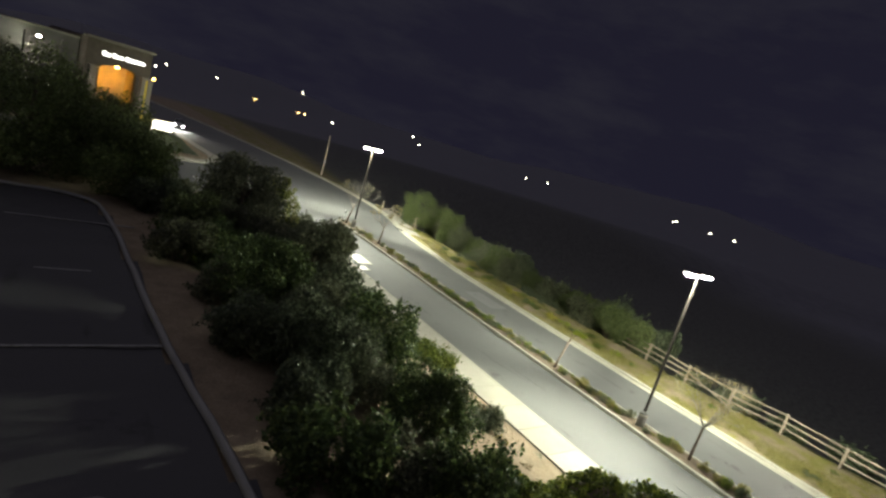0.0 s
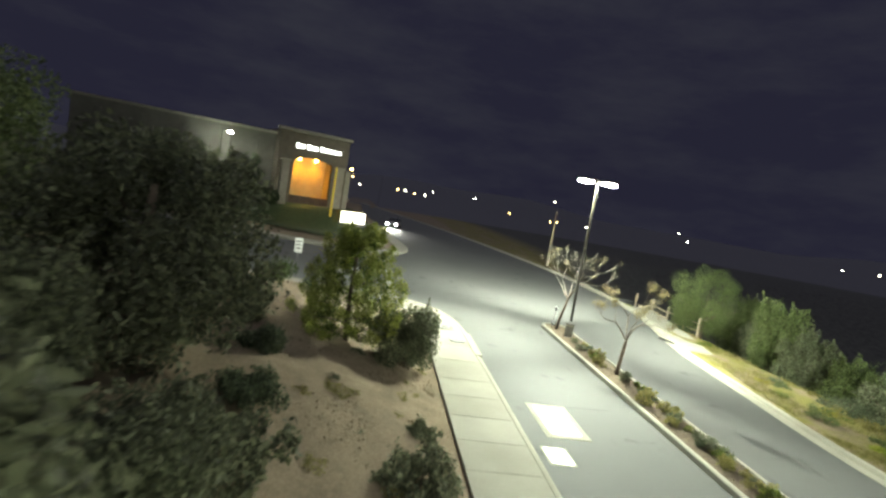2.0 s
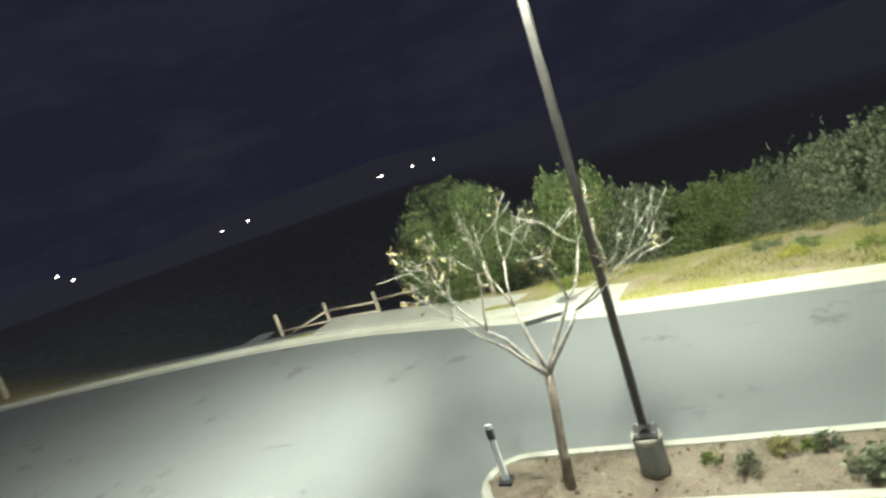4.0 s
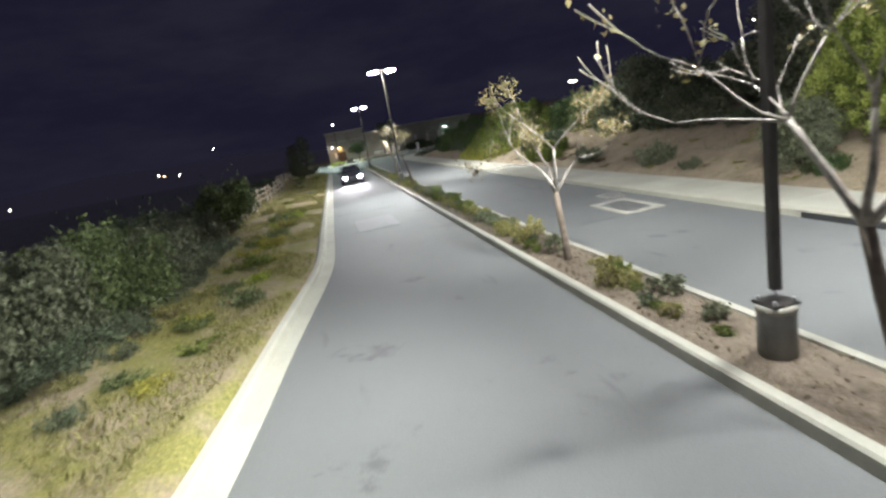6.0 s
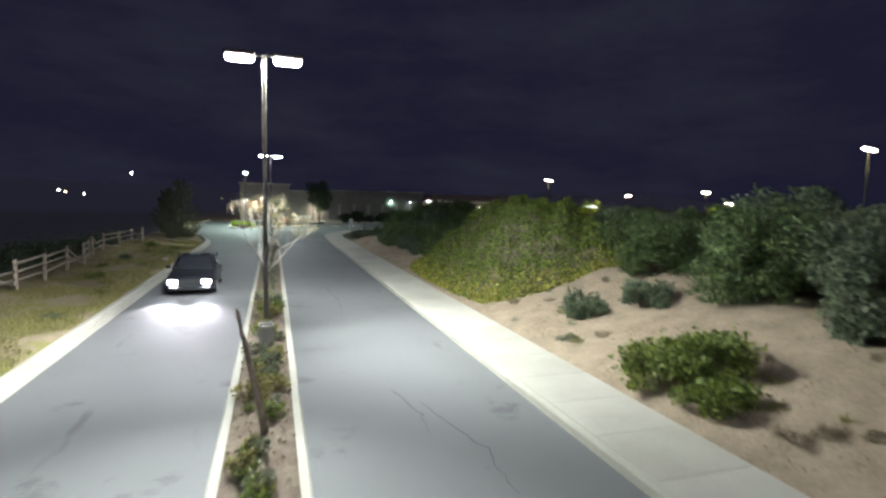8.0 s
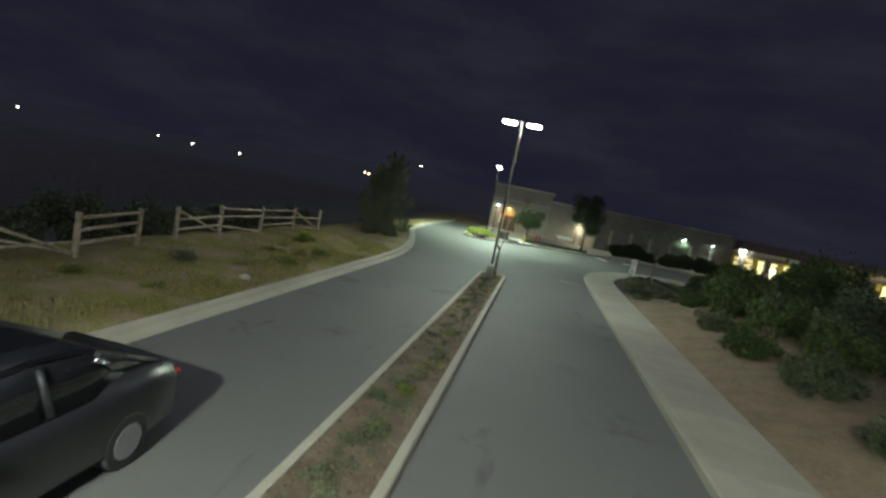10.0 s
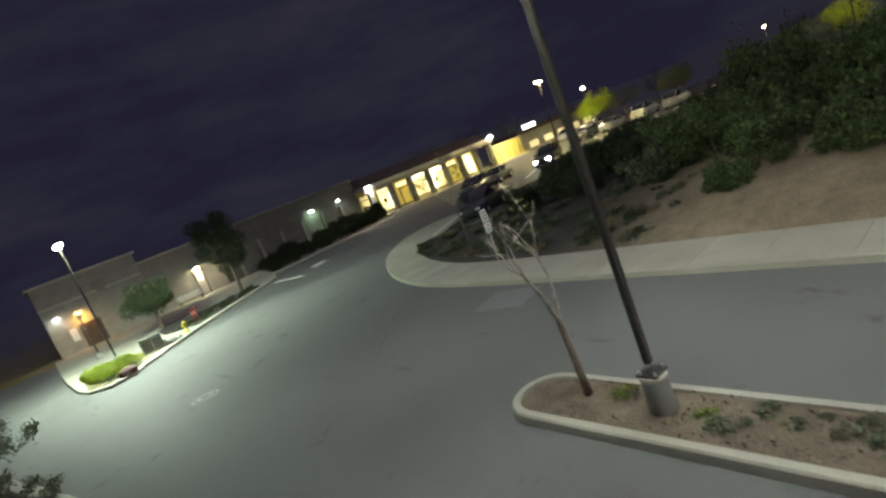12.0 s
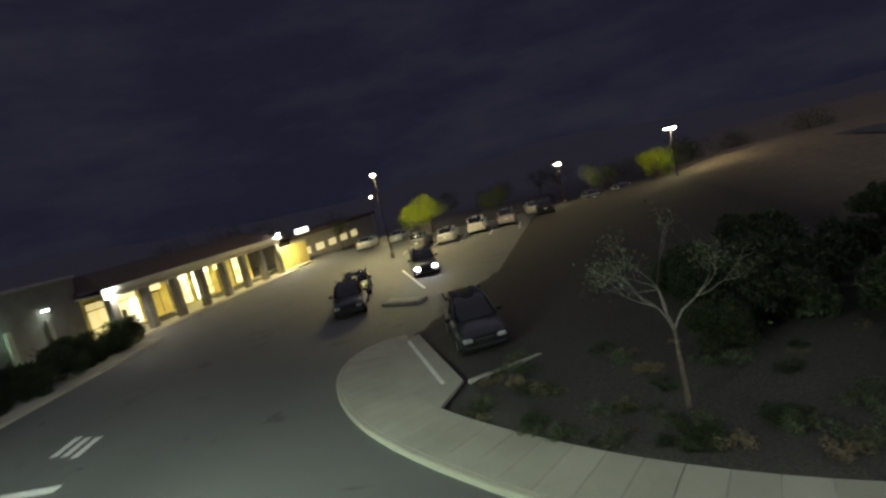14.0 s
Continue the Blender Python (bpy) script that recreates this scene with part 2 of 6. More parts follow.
M_SIGN = plain("white_sign", (0.75, 0.75, 0.74), 0.5, 0, 0.06, 6, 0)
M_SIGNRED = plain("sign_red", (0.5, 0.07, 0.05), 0.5, 0, 0.1, 6, 0)
M_SIGNINK = plain("sign_ink", (0.05, 0.05, 0.055), 0.5, 0, 0.1, 6, 0)
M_YELLOW = plain("yellow_paint", (0.70, 0.50, 0.06), 0.5, 0, 0.15, 8, 0)
M_BARK = plain("pale_bark", (0.23, 0.205, 0.175), 0.9, 0, 0.4, 9, 0.5)
M_BARKDARK = plain("brown_bark", (0.13, 0.10, 0.075), 0.95, 0, 0.35, 9, 0.6)
M_DRYLEAF = leafy("dry_leaf", (0.12, 0.10, 0.035), (0.21, 0.165, 0.08), (0.34, 0.28, 0.16), 0.7)
M_GREEN = leafy("shrub_leaf", (0.028, 0.048, 0.018), (0.072, 0.112, 0.038), (0.15, 0.19, 0.065))
M_DARKGREEN = leafy("dark_leaf", (0.018, 0.028, 0.014), (0.042, 0.06, 0.027), (0.085, 0.105, 0.045))
M_GREYGREEN = leafy("grey_green_leaf", (0.042, 0.056, 0.036), (0.10, 0.125, 0.075), (0.19, 0.215, 0.13))
M_IVY = leafy("ivy_leaf", (0.045, 0.070, 0.012), (0.115, 0.150, 0.026), (0.24, 0.26, 0.05))
M_LIME = leafy("lime_leaf", (0.13, 0.18, 0.014), (0.27, 0.33, 0.026), (0.42, 0.46, 0.06))
M_NEEDLETIP = leafy("new_needle", (0.15, 0.18, 0.03), (0.32, 0.35, 0.08), (0.48, 0.48, 0.16))
M_WILLOW = leafy("willow_leaf", (0.055, 0.075, 0.028), (0.115, 0.145, 0.055), (0.20, 0.235, 0.10))
M_OLIVE = leafy("olive_leaf", (0.065, 0.072, 0.045), (0.14, 0.15, 0.095), (0.24, 0.25, 0.16))
M_YELLOWIVY = leafy("yellow_ivy_leaf", (0.17, 0.16, 0.02), (0.31, 0.28, 0.04), (0.45, 0.40, 0.09))
M_LITTERTUFT = leafy("brown_tuft", (0.12, 0.09, 0.06), (0.23, 0.18, 0.12), (0.34, 0.28, 0.19), 0.9)
M_DRYGRASS = leafy("dry_grass", (0.13, 0.125, 0.04), (0.25, 0.225, 0.08), (0.38, 0.335, 0.15), 0.8)
M_LED = glow("lamp_led", (0.96, 1.0, 0.97), 330)
M_LEDDIM = glow("lamp_led_dim", (0.88, 1.0, 0.98), 180)
M_LEDGREEN = glow("lamp_led_green", (0.85, 1.0, 0.88), 160)
M_LEDWARM = glow("lamp_led_warm", (1.0, 0.93, 0.60), 150)

# ---- mesh helpers ----


def part(name, bm, material, parent=None, label=""):
    """Links a bmesh as one mesh object, under a thing where one is given."""
    if isinstance(bm, bmesh.types.BMesh):
        me = bpy.data.meshes.new(name)
        bm.normal_update()
        bm.to_mesh(me)
        bm.free()
    else:
        me = bm
    if material and not me.materials:
        me.materials.append(material)
    ob = new(name, me)
    if parent:
        ob.parent = parent
    if label:
        ob["label"] = label
    return ob


def thing(name, label, category, group="", kind="", m=None):
    ob = tagged(new(name), label, category, group, kind)
    if m is not None:
        ob.matrix_world = m
    return ob


def box(bm, c, s, rot=0.0, bevel=0.0):
    """A box with centre c and full size s, turned by rot degrees about z."""
    r = bmesh.ops.create_cube(bm, size=1)
    vs = r["verts"]
    bmesh.ops.transform(bm, matrix=Matrix.Translation(c) @ Matrix.Rotation(radians(rot), 4, "Z") @ Matrix.Diagonal((*s, 1)), verts=vs)
    if bevel:
        es = list({e for v in vs for e in v.link_edges})
        bmesh.ops.bevel(bm, geom=es, offset=bevel, segments=1, affect="EDGES")
    return bm


def boxes(*args, **kw):
    bm = bmesh.new()
    for c, s in args:
        box(bm, c, s, **kw)
    return bm


def tube_into(bm, pts, radii, sides=7, cap=True):
    """A tapered tube through the points."""
    rings, up = [], Vector((0, 0, 1))
    pts = [Vector(p) for p in pts]
    for i, p in enumerate(pts):
        d = (pts[min(i + 1, len(pts) - 1)] - pts[max(i - 1, 0)]).normalized()
        a = d.cross(up if abs(d.z) < 0.95 else Vector((1, 0, 0))).normalized()
        b = d.cross(a)
        rings.append([bm.verts.new(p + radii[i] * (math.cos(t) * a + math.sin(t) * b)) for t in (2 * math.pi * k / sides for k in range(sides))])
    for r0, r1 in zip(rings, rings[1:]):
        for k in range(sides):
            f = bm.faces.new((r0[k], r0[(k + 1) % sides], r1[(k + 1) % sides], r1[k]))
            f.smooth = True
    if cap:
        bm.faces.new(rings[0][::-1])
        bm.faces.new(rings[-1])
    return bm


def tube(pts, radii, sides=7):
    bm = tube_into(bmesh.new(), pts, radii, sides)
    bmesh.ops.recalc_face_normals(bm, faces=bm.faces)
    return bm


def prism(poly, z0, z1, bevel=0.0):
    """A solid over a plan polygon."""
    bm = bmesh.new()
    lo = [bm.verts.new((x, y, z0)) for x, y in poly]
    hi = [bm.verts.new((x, y, z1)) for x, y in poly]
    n = len(poly)
    bm.faces.new(hi)
    bm.faces.new(lo[::-1])
    for i in range(n):
        bm.faces.new((lo[i], lo[(i + 1) % n], hi[(i + 1) % n], hi[i]))
    bmesh.ops.recalc_face_normals(bm, faces=bm.faces)
    if bevel:
        es = [e for e in bm.edges if all(abs(v.co.z - z1) < 1e-5 for v in e.verts)]
        bmesh.ops.bevel(bm, geom=es, offset=bevel, segments=1, affect="EDGES")
    return bm


def resample(line, step):
    out = [Vector(line[0])]
    for a, b in zip(line, line[1:]):
        a, b = Vector(a), Vector(b)
        n = max(1, round((b - a).length / step))
        out += [a.lerp(b, k / n) for k in range(1, n + 1)]
    return out


def rounded(line, turns=3):
    """Corner cutting, which keeps the ends."""
    for _ in range(turns):
        out = [line[0]]
        for a, b in zip(line, line[1:]):
            out += [tuple(0.75 * p + 0.25 * q for p, q in zip(a, b)), tuple(0.25 * p + 0.75 * q for p, q in zip(a, b))]
        line = out + [line[-1]]
    return line


def offset(line, d):
    """The line moved to its right by d."""
    pts, out = [Vector(p) for p in line], []
    for i, p in enumerate(pts):
        t = (pts[min(i + 1, len(pts) - 1)] - pts[max(i - 1, 0)]).normalized()
        out.append((p.x + t.y * d, p.y - t.x * d))
    return out


def sweep(line, profile):
    """A closed profile of (to the right, up) pushed along a plan line."""
    cols = [offset(line, d) for d, _ in profile]
    bm = bmesh.new()
    vs = [[bm.verts.new((*cols[k][i], profile[k][1])) for k in range(len(profile))] for i in range(len(line))]
    n = len(profile)
    for a, b in zip(vs, vs[1:]):
        for k in range(n):
            bm.faces.new((a[k], a[(k + 1) % n], b[(k + 1) % n], b[k]))
    bm.faces.new(vs[0][::-1])
    bm.faces.new(vs[-1])
    bmesh.ops.recalc_face_normals(bm, faces=bm.faces)
    return bm


def leaf_mesh(name, centres, sizes, rng, aspect=0.5, upward=0.3):
    """Many small folded leaves round the given centres, as one mesh."""
    n = len(centres)
    d = rng.normal(size=(n, 3))
    d[:, 2] += upward
    d /= np.linalg.norm(d, axis=1)[:, None]
    side = np.cross(d, rng.normal(size=(n, 3)))
    side /= np.linalg.norm(side, axis=1)[:, None] + 1e-9
    nrm = np.cross(d, side)
    s = np.asarray(sizes)[:, None]
    c = np.asarray(centres)
    a, b = c - d * s * 0.5, c + d * s * 0.5
    l, r = c + side * s * aspect * 0.5 + nrm * s * 0.08, c - side * s * aspect * 0.5 + nrm * s * 0.08
    verts = np.stack([a, l, b, r], 1).reshape(-1, 3)
    me = bpy.data.meshes.new(name)
    me.vertices.add(4 * n)
    me.vertices.foreach_set("co", verts.ravel().astype(np.float32))
    idx = (np.arange(n)[:, None] * 4 + np.array([0, 1, 2, 0, 2, 3])).ravel().astype(np.int32)
    me.loops.add(6 * n)
    me.loops.foreach_set("vertex_index", idx)
    me.polygons.add(2 * n)
    me.polygons.foreach_set("loop_start", np.arange(0, 6 * n, 3, dtype=np.int32))
    me.polygons.foreach_set("loop_total", np.full(2 * n, 3, np.int32))
    me.update(calc_edges=True)
    return me


def lobes(rng, rx, ry, rz, count, low=0.15):
    """Centres and radii of the lumps that make an uneven crown."""
    out = []
    for _ in range(count):
        a, h = rng.uniform(0, 2 * math.pi), rng.uniform(low, 0.85)
        k = math.sqrt(max(0.05, 1 - (2 * h - 1) ** 2 * 0.75)) * rng.uniform(0.35, 0.95)
        out.append((rx * k * math.cos(a), ry * k * math.sin(a), rz * h, min(rx, ry, rz) * rng.uniform(0.18, 0.45)))
    return out


def crown_points(rng, balls, n):
    w = np.array([b[3] ** 2 for b in balls])
    pick = rng.choice(len(balls), n, p=w / w.sum())
    b = np.array(balls)[pick]
    d = rng.normal(size=(n, 3))
    d /= np.linalg.norm(d, axis=1)[:, None]
    r = b[:, 3] * rng.uniform(0.55, 1.12, n)
    p = b[:, :3] + d * r[:, None]
    p[:, 2] = np.abs(p[:, 2])
    return p


SHRUBS = {}


def shrub_mesh(kind, seed, rx, ry, rz, n, size, aspect=0.5, count=14):
    """Shared leaf and stem meshes of a shrub."""
    key = (kind, seed, rx, ry, rz, n)
    if key not in SHRUBS:
        rng = np.random.default_rng(seed)
        balls = lobes(rng, rx, ry, rz, count)
        pts = crown_points(rng, balls, n)
        shoots = []
        for q in rng.integers(0, len(balls), 46):
            bx, by, bz, br = balls[q]
            d = rng.normal(size=3) + (0, 0, 0.9)
            d /= np.linalg.norm(d)
            m = max(6, n // 420)
            along = rng.uniform(0.75, 1.0 + rng.uniform(0.35, 1.0), (m, 1))
            shoots.append(np.array([[bx, by, bz]]) + d[None] * br * along + rng.normal(0, size * 0.35, (m, 3)))
        pts = np.concatenate([pts] + shoots)
        pts[:, 2] = np.abs(pts[:, 2])
        me = leaf_mesh("leaves", pts, rng.uniform(0.55, 1.4, len(pts)) * size, rng, aspect)
        bm = bmesh.new()
        for x, y, z, r in balls[:9]:
            tube_into(bm, [(x * 0.1, y * 0.1, -0.1), (x * 0.45, y * 0.45, z * 0.5), (x, y, z)], [0.035, 0.022, 0.008], 5)
        st = bpy.data.meshes.new("stems")
        bm.to_mesh(st)
        bm.free()
        SHRUBS[key] = (me, st)
    return SHRUBS[key]


def shrub(name, label, x, y, z, mesh, mat, turn=0, scale=1.0, group="", category="shrub", stretch=1.0):
    ob = thing(name, label, category, group)
    ob.matrix_world = Matrix.Translation((x, y, z)) @ Matrix.Rotation(radians(turn), 4, "Z") @ Matrix.Diagonal((scale, scale, scale * stretch, 1))
    leaves, stems = mesh
    for nm, me, mt in (("foliage", leaves, mat), ("stem", stems, M_BARKDARK)):
        o = new(nm, me)
        if not me.materials:
            me.materials.append(None)
        o.material_slots[0].link = "OBJECT"
        o.material_slots[0].material = mt
        o.parent = ob
    return ob


# ---- plan lines ----
# valley kerb, from the far end of the road up to the drive beside the plaza
VALLEY = [(20, -150), (5, -90), (-3.0, -58), (-7.4, -33), (-8.4, -24), (-8.8, -15), (-8.4, -9.5), (-7.5, -5.8), (-6.75, -3.2), (-6.1, -0.6), (-5.85, 1.2), (-5.5, 4.5), (-5.0, 8.5), (-4.88, 10.5),
          (-4.9, 14), (-4.95, 40), (-5.0, 62), (-5.1, 65), (-5.6, 69), (-6.9, 75), (-8.8, 82), (-9.6, 92), (-9.8, 112)]
# hill kerb, from the side street round both corners to the planter's nose
HILL = [(70, -18), (40, -9.5), (20, -6.0), (14, -5.0), (10.5, -4.3), (8.4, -3.95), (6.9, -3.3), (5.9, -2.2), (5.35, -0.9), (5.1, 0.6), (5.0, 2.4), (5.0, 30), (5.0, 64), (5.05, 68),
        (5.1, 72), (5.4, 74.8), (6.4, 77.9), (7.9, 80.8), (9.9, 83.7), (11.9, 85.7), (14.2, 87.2), (16.4, 87.8), (18.0, 87.3), (18.7, 86.0)]
# kerb before the storage building
STORE = [(20, -150), (17, -90), (11, -62), (8.5, -50), (7.6, -40), (6.5, -31), (6.0, -27), (6.3, -24.2), (7.3, -21.8), (9.0, -20.4), (12.8, -20.0), (20.9, -22.6), (30, -26.3), (40, -30.5), (70, -43)]
MED = 0.66
MED_Y0, MED_Y1 = -2.45, 64.75
ROAD = VALLEY + [(-9.8, 111.6), (90, 111.6), (90, 84), (30, 84), (18.7, 86.0)] + HILL[::-1] + STORE[::-1][0:] + []


def inside_distance(px, py, poly):
    """Signed distance of points to a polygon, positive outside."""
    poly = np.array(poly, float)
    a, b = poly, np.roll(poly, -1, 0)
    best, inside = np.full(px.shape, 1e9), np.zeros(px.shape, bool)
    for (x0, y0), (x1, y1) in zip(a, b):
        dx, dy = x1 - x0, y1 - y0
        ll = dx * dx + dy * dy
        if ll < 1e-9:
            continue
        t = np.clip(((px - x0) * dx + (py - y0) * dy) / ll, 0, 1)
        best = np.minimum(best, np.hypot(px - x0 - t * dx, py - y0 - t * dy))
        cross = ((y0 > py) != (y1 > py)) & (px < dx * (py - y0) / (dy if abs(dy) > 1e-9 else 1e-9) + x0)
        inside ^= cross
    return np.where(inside, -best, best)


def smooth(a, b, v):
    t = np.clip((v - a) / (b - a), 0, 1)
    return t * t * (3 - 2 * t)


def relief(px, py):
    """Height of the bare ground, without the road."""
    bumps = 0.10 * np.sin(px * 0.9 + 1.3 * np.sin(py * 0.37)) * np.sin(py * 0.71 + 0.8) + 0.05 * np.sin(px * 2.3 + py * 1.7) + 0.04 * np.sin(py * 2.9 - px * 1.1)
    near = np.exp(-((px / 60) ** 2 + ((py - 30) / 90) ** 2))
    z = 0.13 + bumps * 0.5 * near * smooth(0.0, 2.0, np.abs(px) - 6.0)
    # the bank on the hill side, falling away towards both junctions
    along = smooth(-5.5, 6, py) * (1 - smooth(58, 82, py))
    bank = (0.30 * np.clip(px - 7.1, 0, 4.5) + 0.17 * np.clip(px - 11.6, 0, 6.0)) * along
    z = z + np.where(px > 0, bank, 0)
    # the valley side: a verge, then the slope
    edge = np.where(px < 0, -px - 9.0 - 2.2 * smooth(26, 46, py), 0)
    z = z - 0.34 * np.clip(edge, 0, 26) * np.where(px < 0, 1, 0) * (1 - smooth(95, 130, py)) * smooth(-60, -20, py)
    # rise before the storage building, fall behind the lot
    z = z + 1.9 * smooth(-29, -36, py) * smooth(9, 13, px)
    z = z - 2.2 * smooth(58, 80, px) * smooth(30, 60, py)
    far = np.hypot(px - 5, py - 40)
    z = z - 14 * smooth(130, 420, far)
    z = z + 60 * smooth(900, 1900, far) * (0.62 + 0.38 * np.sin(np.arctan2(py - 40, px) * 7 + 1.0) + 0.12 * np.sin(np.arctan2(py - 40, px) * 23))
    return z


def ground_height(x, y):
    return float(relief(np.array([float(x)]), np.array([float(y)]))[0])


def stretch(lo, hi, step, far, grow=1.25):
    out = list(np.arange(lo, hi + 1e-6, step))
    s = step
    while out[-1] < far:
        s *= grow
        out.append(out[-1] + s)
    s = step
    while out[0] > -far:
        s *= grow
        out.insert(0, out[0] - s)
    return np.array(out)


def grid_mesh(name, px, py, pz, keep=None):
    ny, nx = px.shape
    verts = np.stack([px, py, pz], -1).reshape(-1, 3)
    i = np.arange(ny * nx).reshape(ny, nx)
    q = np.stack([i[:-1, :-1], i[:-1, 1:], i[1:, 1:], i[1:, :-1]], -1).reshape(-1, 4)
    if keep is not None:
        q = q[keep.ravel()]
    me = bpy.data.meshes.new(name)
    me.vertices.add(len(verts))
    me.vertices.foreach_set("co", verts.ravel().astype(np.float32))
    me.loops.add(4 * len(q))
    me.loops.foreach_set("vertex_index", q.ravel().astype(np.int32))
    me.polygons.add(len(q))
    me.polygons.foreach_set("loop_start", np.arange(0, 4 * len(q), 4, dtype=np.int32))
    me.polygons.foreach_set("loop_total", np.full(len(q), 4, np.int32))
    me.polygons.foreach_set("use_smooth", np.ones(len(q), bool))
    me.update(calc_edges=True)
    return me


# ---- ground, road, kerbs ----
gx, gy = stretch(-14, 20, 0.25, 2600), stretch(-14, 92, 0.3, 2600)
PX, PY = np.meshgrid(gx, gy)
sd = inside_distance(PX, PY, ROAD)
GZ = relief(PX, PY)
GZ = np.where(np.hypot(PX, PY - 40) < 200, np.where(sd < 0.12, -0.35, np.where(sd < 0.38, -0.35 + (GZ + 0.35) * (sd - 0.12) / 0.26, GZ)), GZ)
under_walk = (PX > 3.5) & (PY > -12) & (PY < 90) & (PX < 22) & (sd > 0) & (sd < 2.3) & ~((PX > 13.6) & (PY < 84) & (PY > 20))
GZ = np.where(under_walk, np.minimum(GZ, 0.07 + np.clip(sd - 1.9, 0, 1) * 0.4), GZ)
apron = inside_distance(PX, PY, [(10.5, 82.5), (12.3, 84.4), (16.5, 86.3), (18.5, 85.4), (13.1, 82.1)])
GZ = np.where(apron < 0.25, np.minimum(GZ, 0.02), GZ)
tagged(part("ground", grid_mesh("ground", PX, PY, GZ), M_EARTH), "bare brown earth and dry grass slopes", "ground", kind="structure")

rx_, ry_ = np.meshgrid(np.arange(-30, 92, 1.0), np.arange(-152, 114, 1.0))
rsd = inside_distance(rx_, ry_, ROAD)
near_road = (rsd[:-1, :-1] < 1.2) | (rsd[1:, 1:] < 1.2)
rz_ = np.where(np.maximum(rx_, 0) > 55, -2.2 * smooth(58, 80, rx_), 0.0)
tagged(part("road", grid_mesh("road", rx_, ry_, rz_ - 0.06 * np.clip(rsd, 0, 1.0), near_road), M_ASPHALT), "worn grey asphalt road with dark stains", "road", kind="structure")

vline = resample(rounded(VALLEY, 2), 2.0)
tagged(part("kerb_valley", sweep([tuple(p) for p in vline], [(0.28, -0.2), (0.28, 0.012), (0.0, 0.03), (-0.02, 0.145), (-0.06, 0.165), (-0.17, 0.165), (-0.2, -0.2)]), M_KERB), "pale concrete kerb with gutter along the grass verge", "kerb", kind="structure")
sline = resample(rounded(STORE, 2), 2.0)
tagged(part("kerb_storage", sweep([tuple(p) for p in sline], [(-0.05, -0.2), (0, 0.13), (0.05, 0.155), (1.3, 0.165), (1.35, -0.2)]), M_KERB), "pale concrete kerb and path before the lawn", "kerb", kind="structure")
hline = [tuple(p) for p in resample(rounded(HILL, 2), 1.5)]
tagged(part("kerb_hill", sweep(hline, [(0.0, -0.2), (0.015, 0.135), (0.05, 0.155), (0.16, 0.158), (0.16, -0.2)]), M_KERB), "pale concrete kerb along the sidewalk", "kerb", kind="structure")


def sidewalk():
    """Concrete flags with open joints behind the hill kerb."""
    walk_ob = tagged(part("pavement", sweep(hline, [(0.16, -0.2), (0.16, 0.12), (1.85, 0.12), (1.85, -0.2)]), M_DARKCONC), "pale concrete sidewalk of square flags", "sidewalk", kind="structure")
    inner, outer = offset(hline, 0.168), offset(hline, 1.86)
    for i in range(len(hline) - 1):
        a, b, c, d = (Vector(p) for p in (inner[i], inner[i + 1], outer[i + 1], outer[i]))
        t = 0.005 / max((b - a).length, 0.3)
        quad = [a.lerp(b, t), b.lerp(a, t), c.lerp(d, t), d.lerp(c, t)]
        part("flag", prism([tuple(p) for p in quad][::1], 0.10, 0.160, 0.006), M_CONC, walk_ob)
    return walk_ob


sidewalk()


def median_line(w, cap):
    pts = [(w, y) for y in np.linspace(MED_Y0 + MED, MED_Y1 - MED, 30)]
    pts += [(w * math.cos(a), MED_Y1 - MED + w * math.sin(a)) for a in np.linspace(0, math.pi, 11)[1:-1]]
    pts += [(-w, y) for y in np.linspace(MED_Y1 - MED, MED_Y0 + MED, 30)]
    pts += [(w * math.cos(a), MED_Y0 + MED + w * math.sin(a)) for a in np.linspace(math.pi, 2 * math.pi, 11)[1:-1]]
    return pts


def median():
    bm = bmesh.new()
    rings = []
    for w, z in ((MED + 0.02, -0.05), (MED, 0.13), (MED - 0.03, 0.16), (MED - 0.15, 0.16), (MED - 0.16, 0.0)):
        rings.append([bm.verts.new((*p, z)) for p in median_line(w, 0)])
    n = len(rings[0])
    for r0, r1 in zip(rings, rings[1:]):
        for k in range(n):
            bm.faces.new((r0[k], r0[(k + 1) % n], r1[(k + 1) % n], r1[k]))
    bmesh.ops.recalc_face_normals(bm, faces=bm.faces)
    tagged(part("kerb_median", bm, M_KERB), "pale concrete kerb round the median", "kerb", kind="structure")
    x, y = np.meshgrid(np.linspace(-MED + 0.1, MED - 0.1, 9), np.arange(MED_Y0 + 0.12, MED_Y1 - 0.1, 0.2))
    half = np.sqrt(np.clip((MED - 0.12) ** 2 - np.maximum(0, np.maximum(MED_Y0 + MED - y, y - MED_Y1 + MED)) ** 2, 0.01, 1))
    x = x * half / (MED - 0.1)
    rng = np.random.default_rng(5)
    z = 0.12 + 0.05 * (1 - (x / half) ** 2) + rng.normal(0, 0.012, x.shape)
    tagged(part("median_bed", grid_mesh("median_bed", x, y, z), M_MULCH), "brown mulched planting bed of the median", "planting bed", kind="structure")


median()

# ---- street lamps ----


def cylinder(r0, r1, z0, z1, sides=12, c=(0, 0)):
    return tube([(*c, z0), (*c, z1)], [r0, r1], sides)


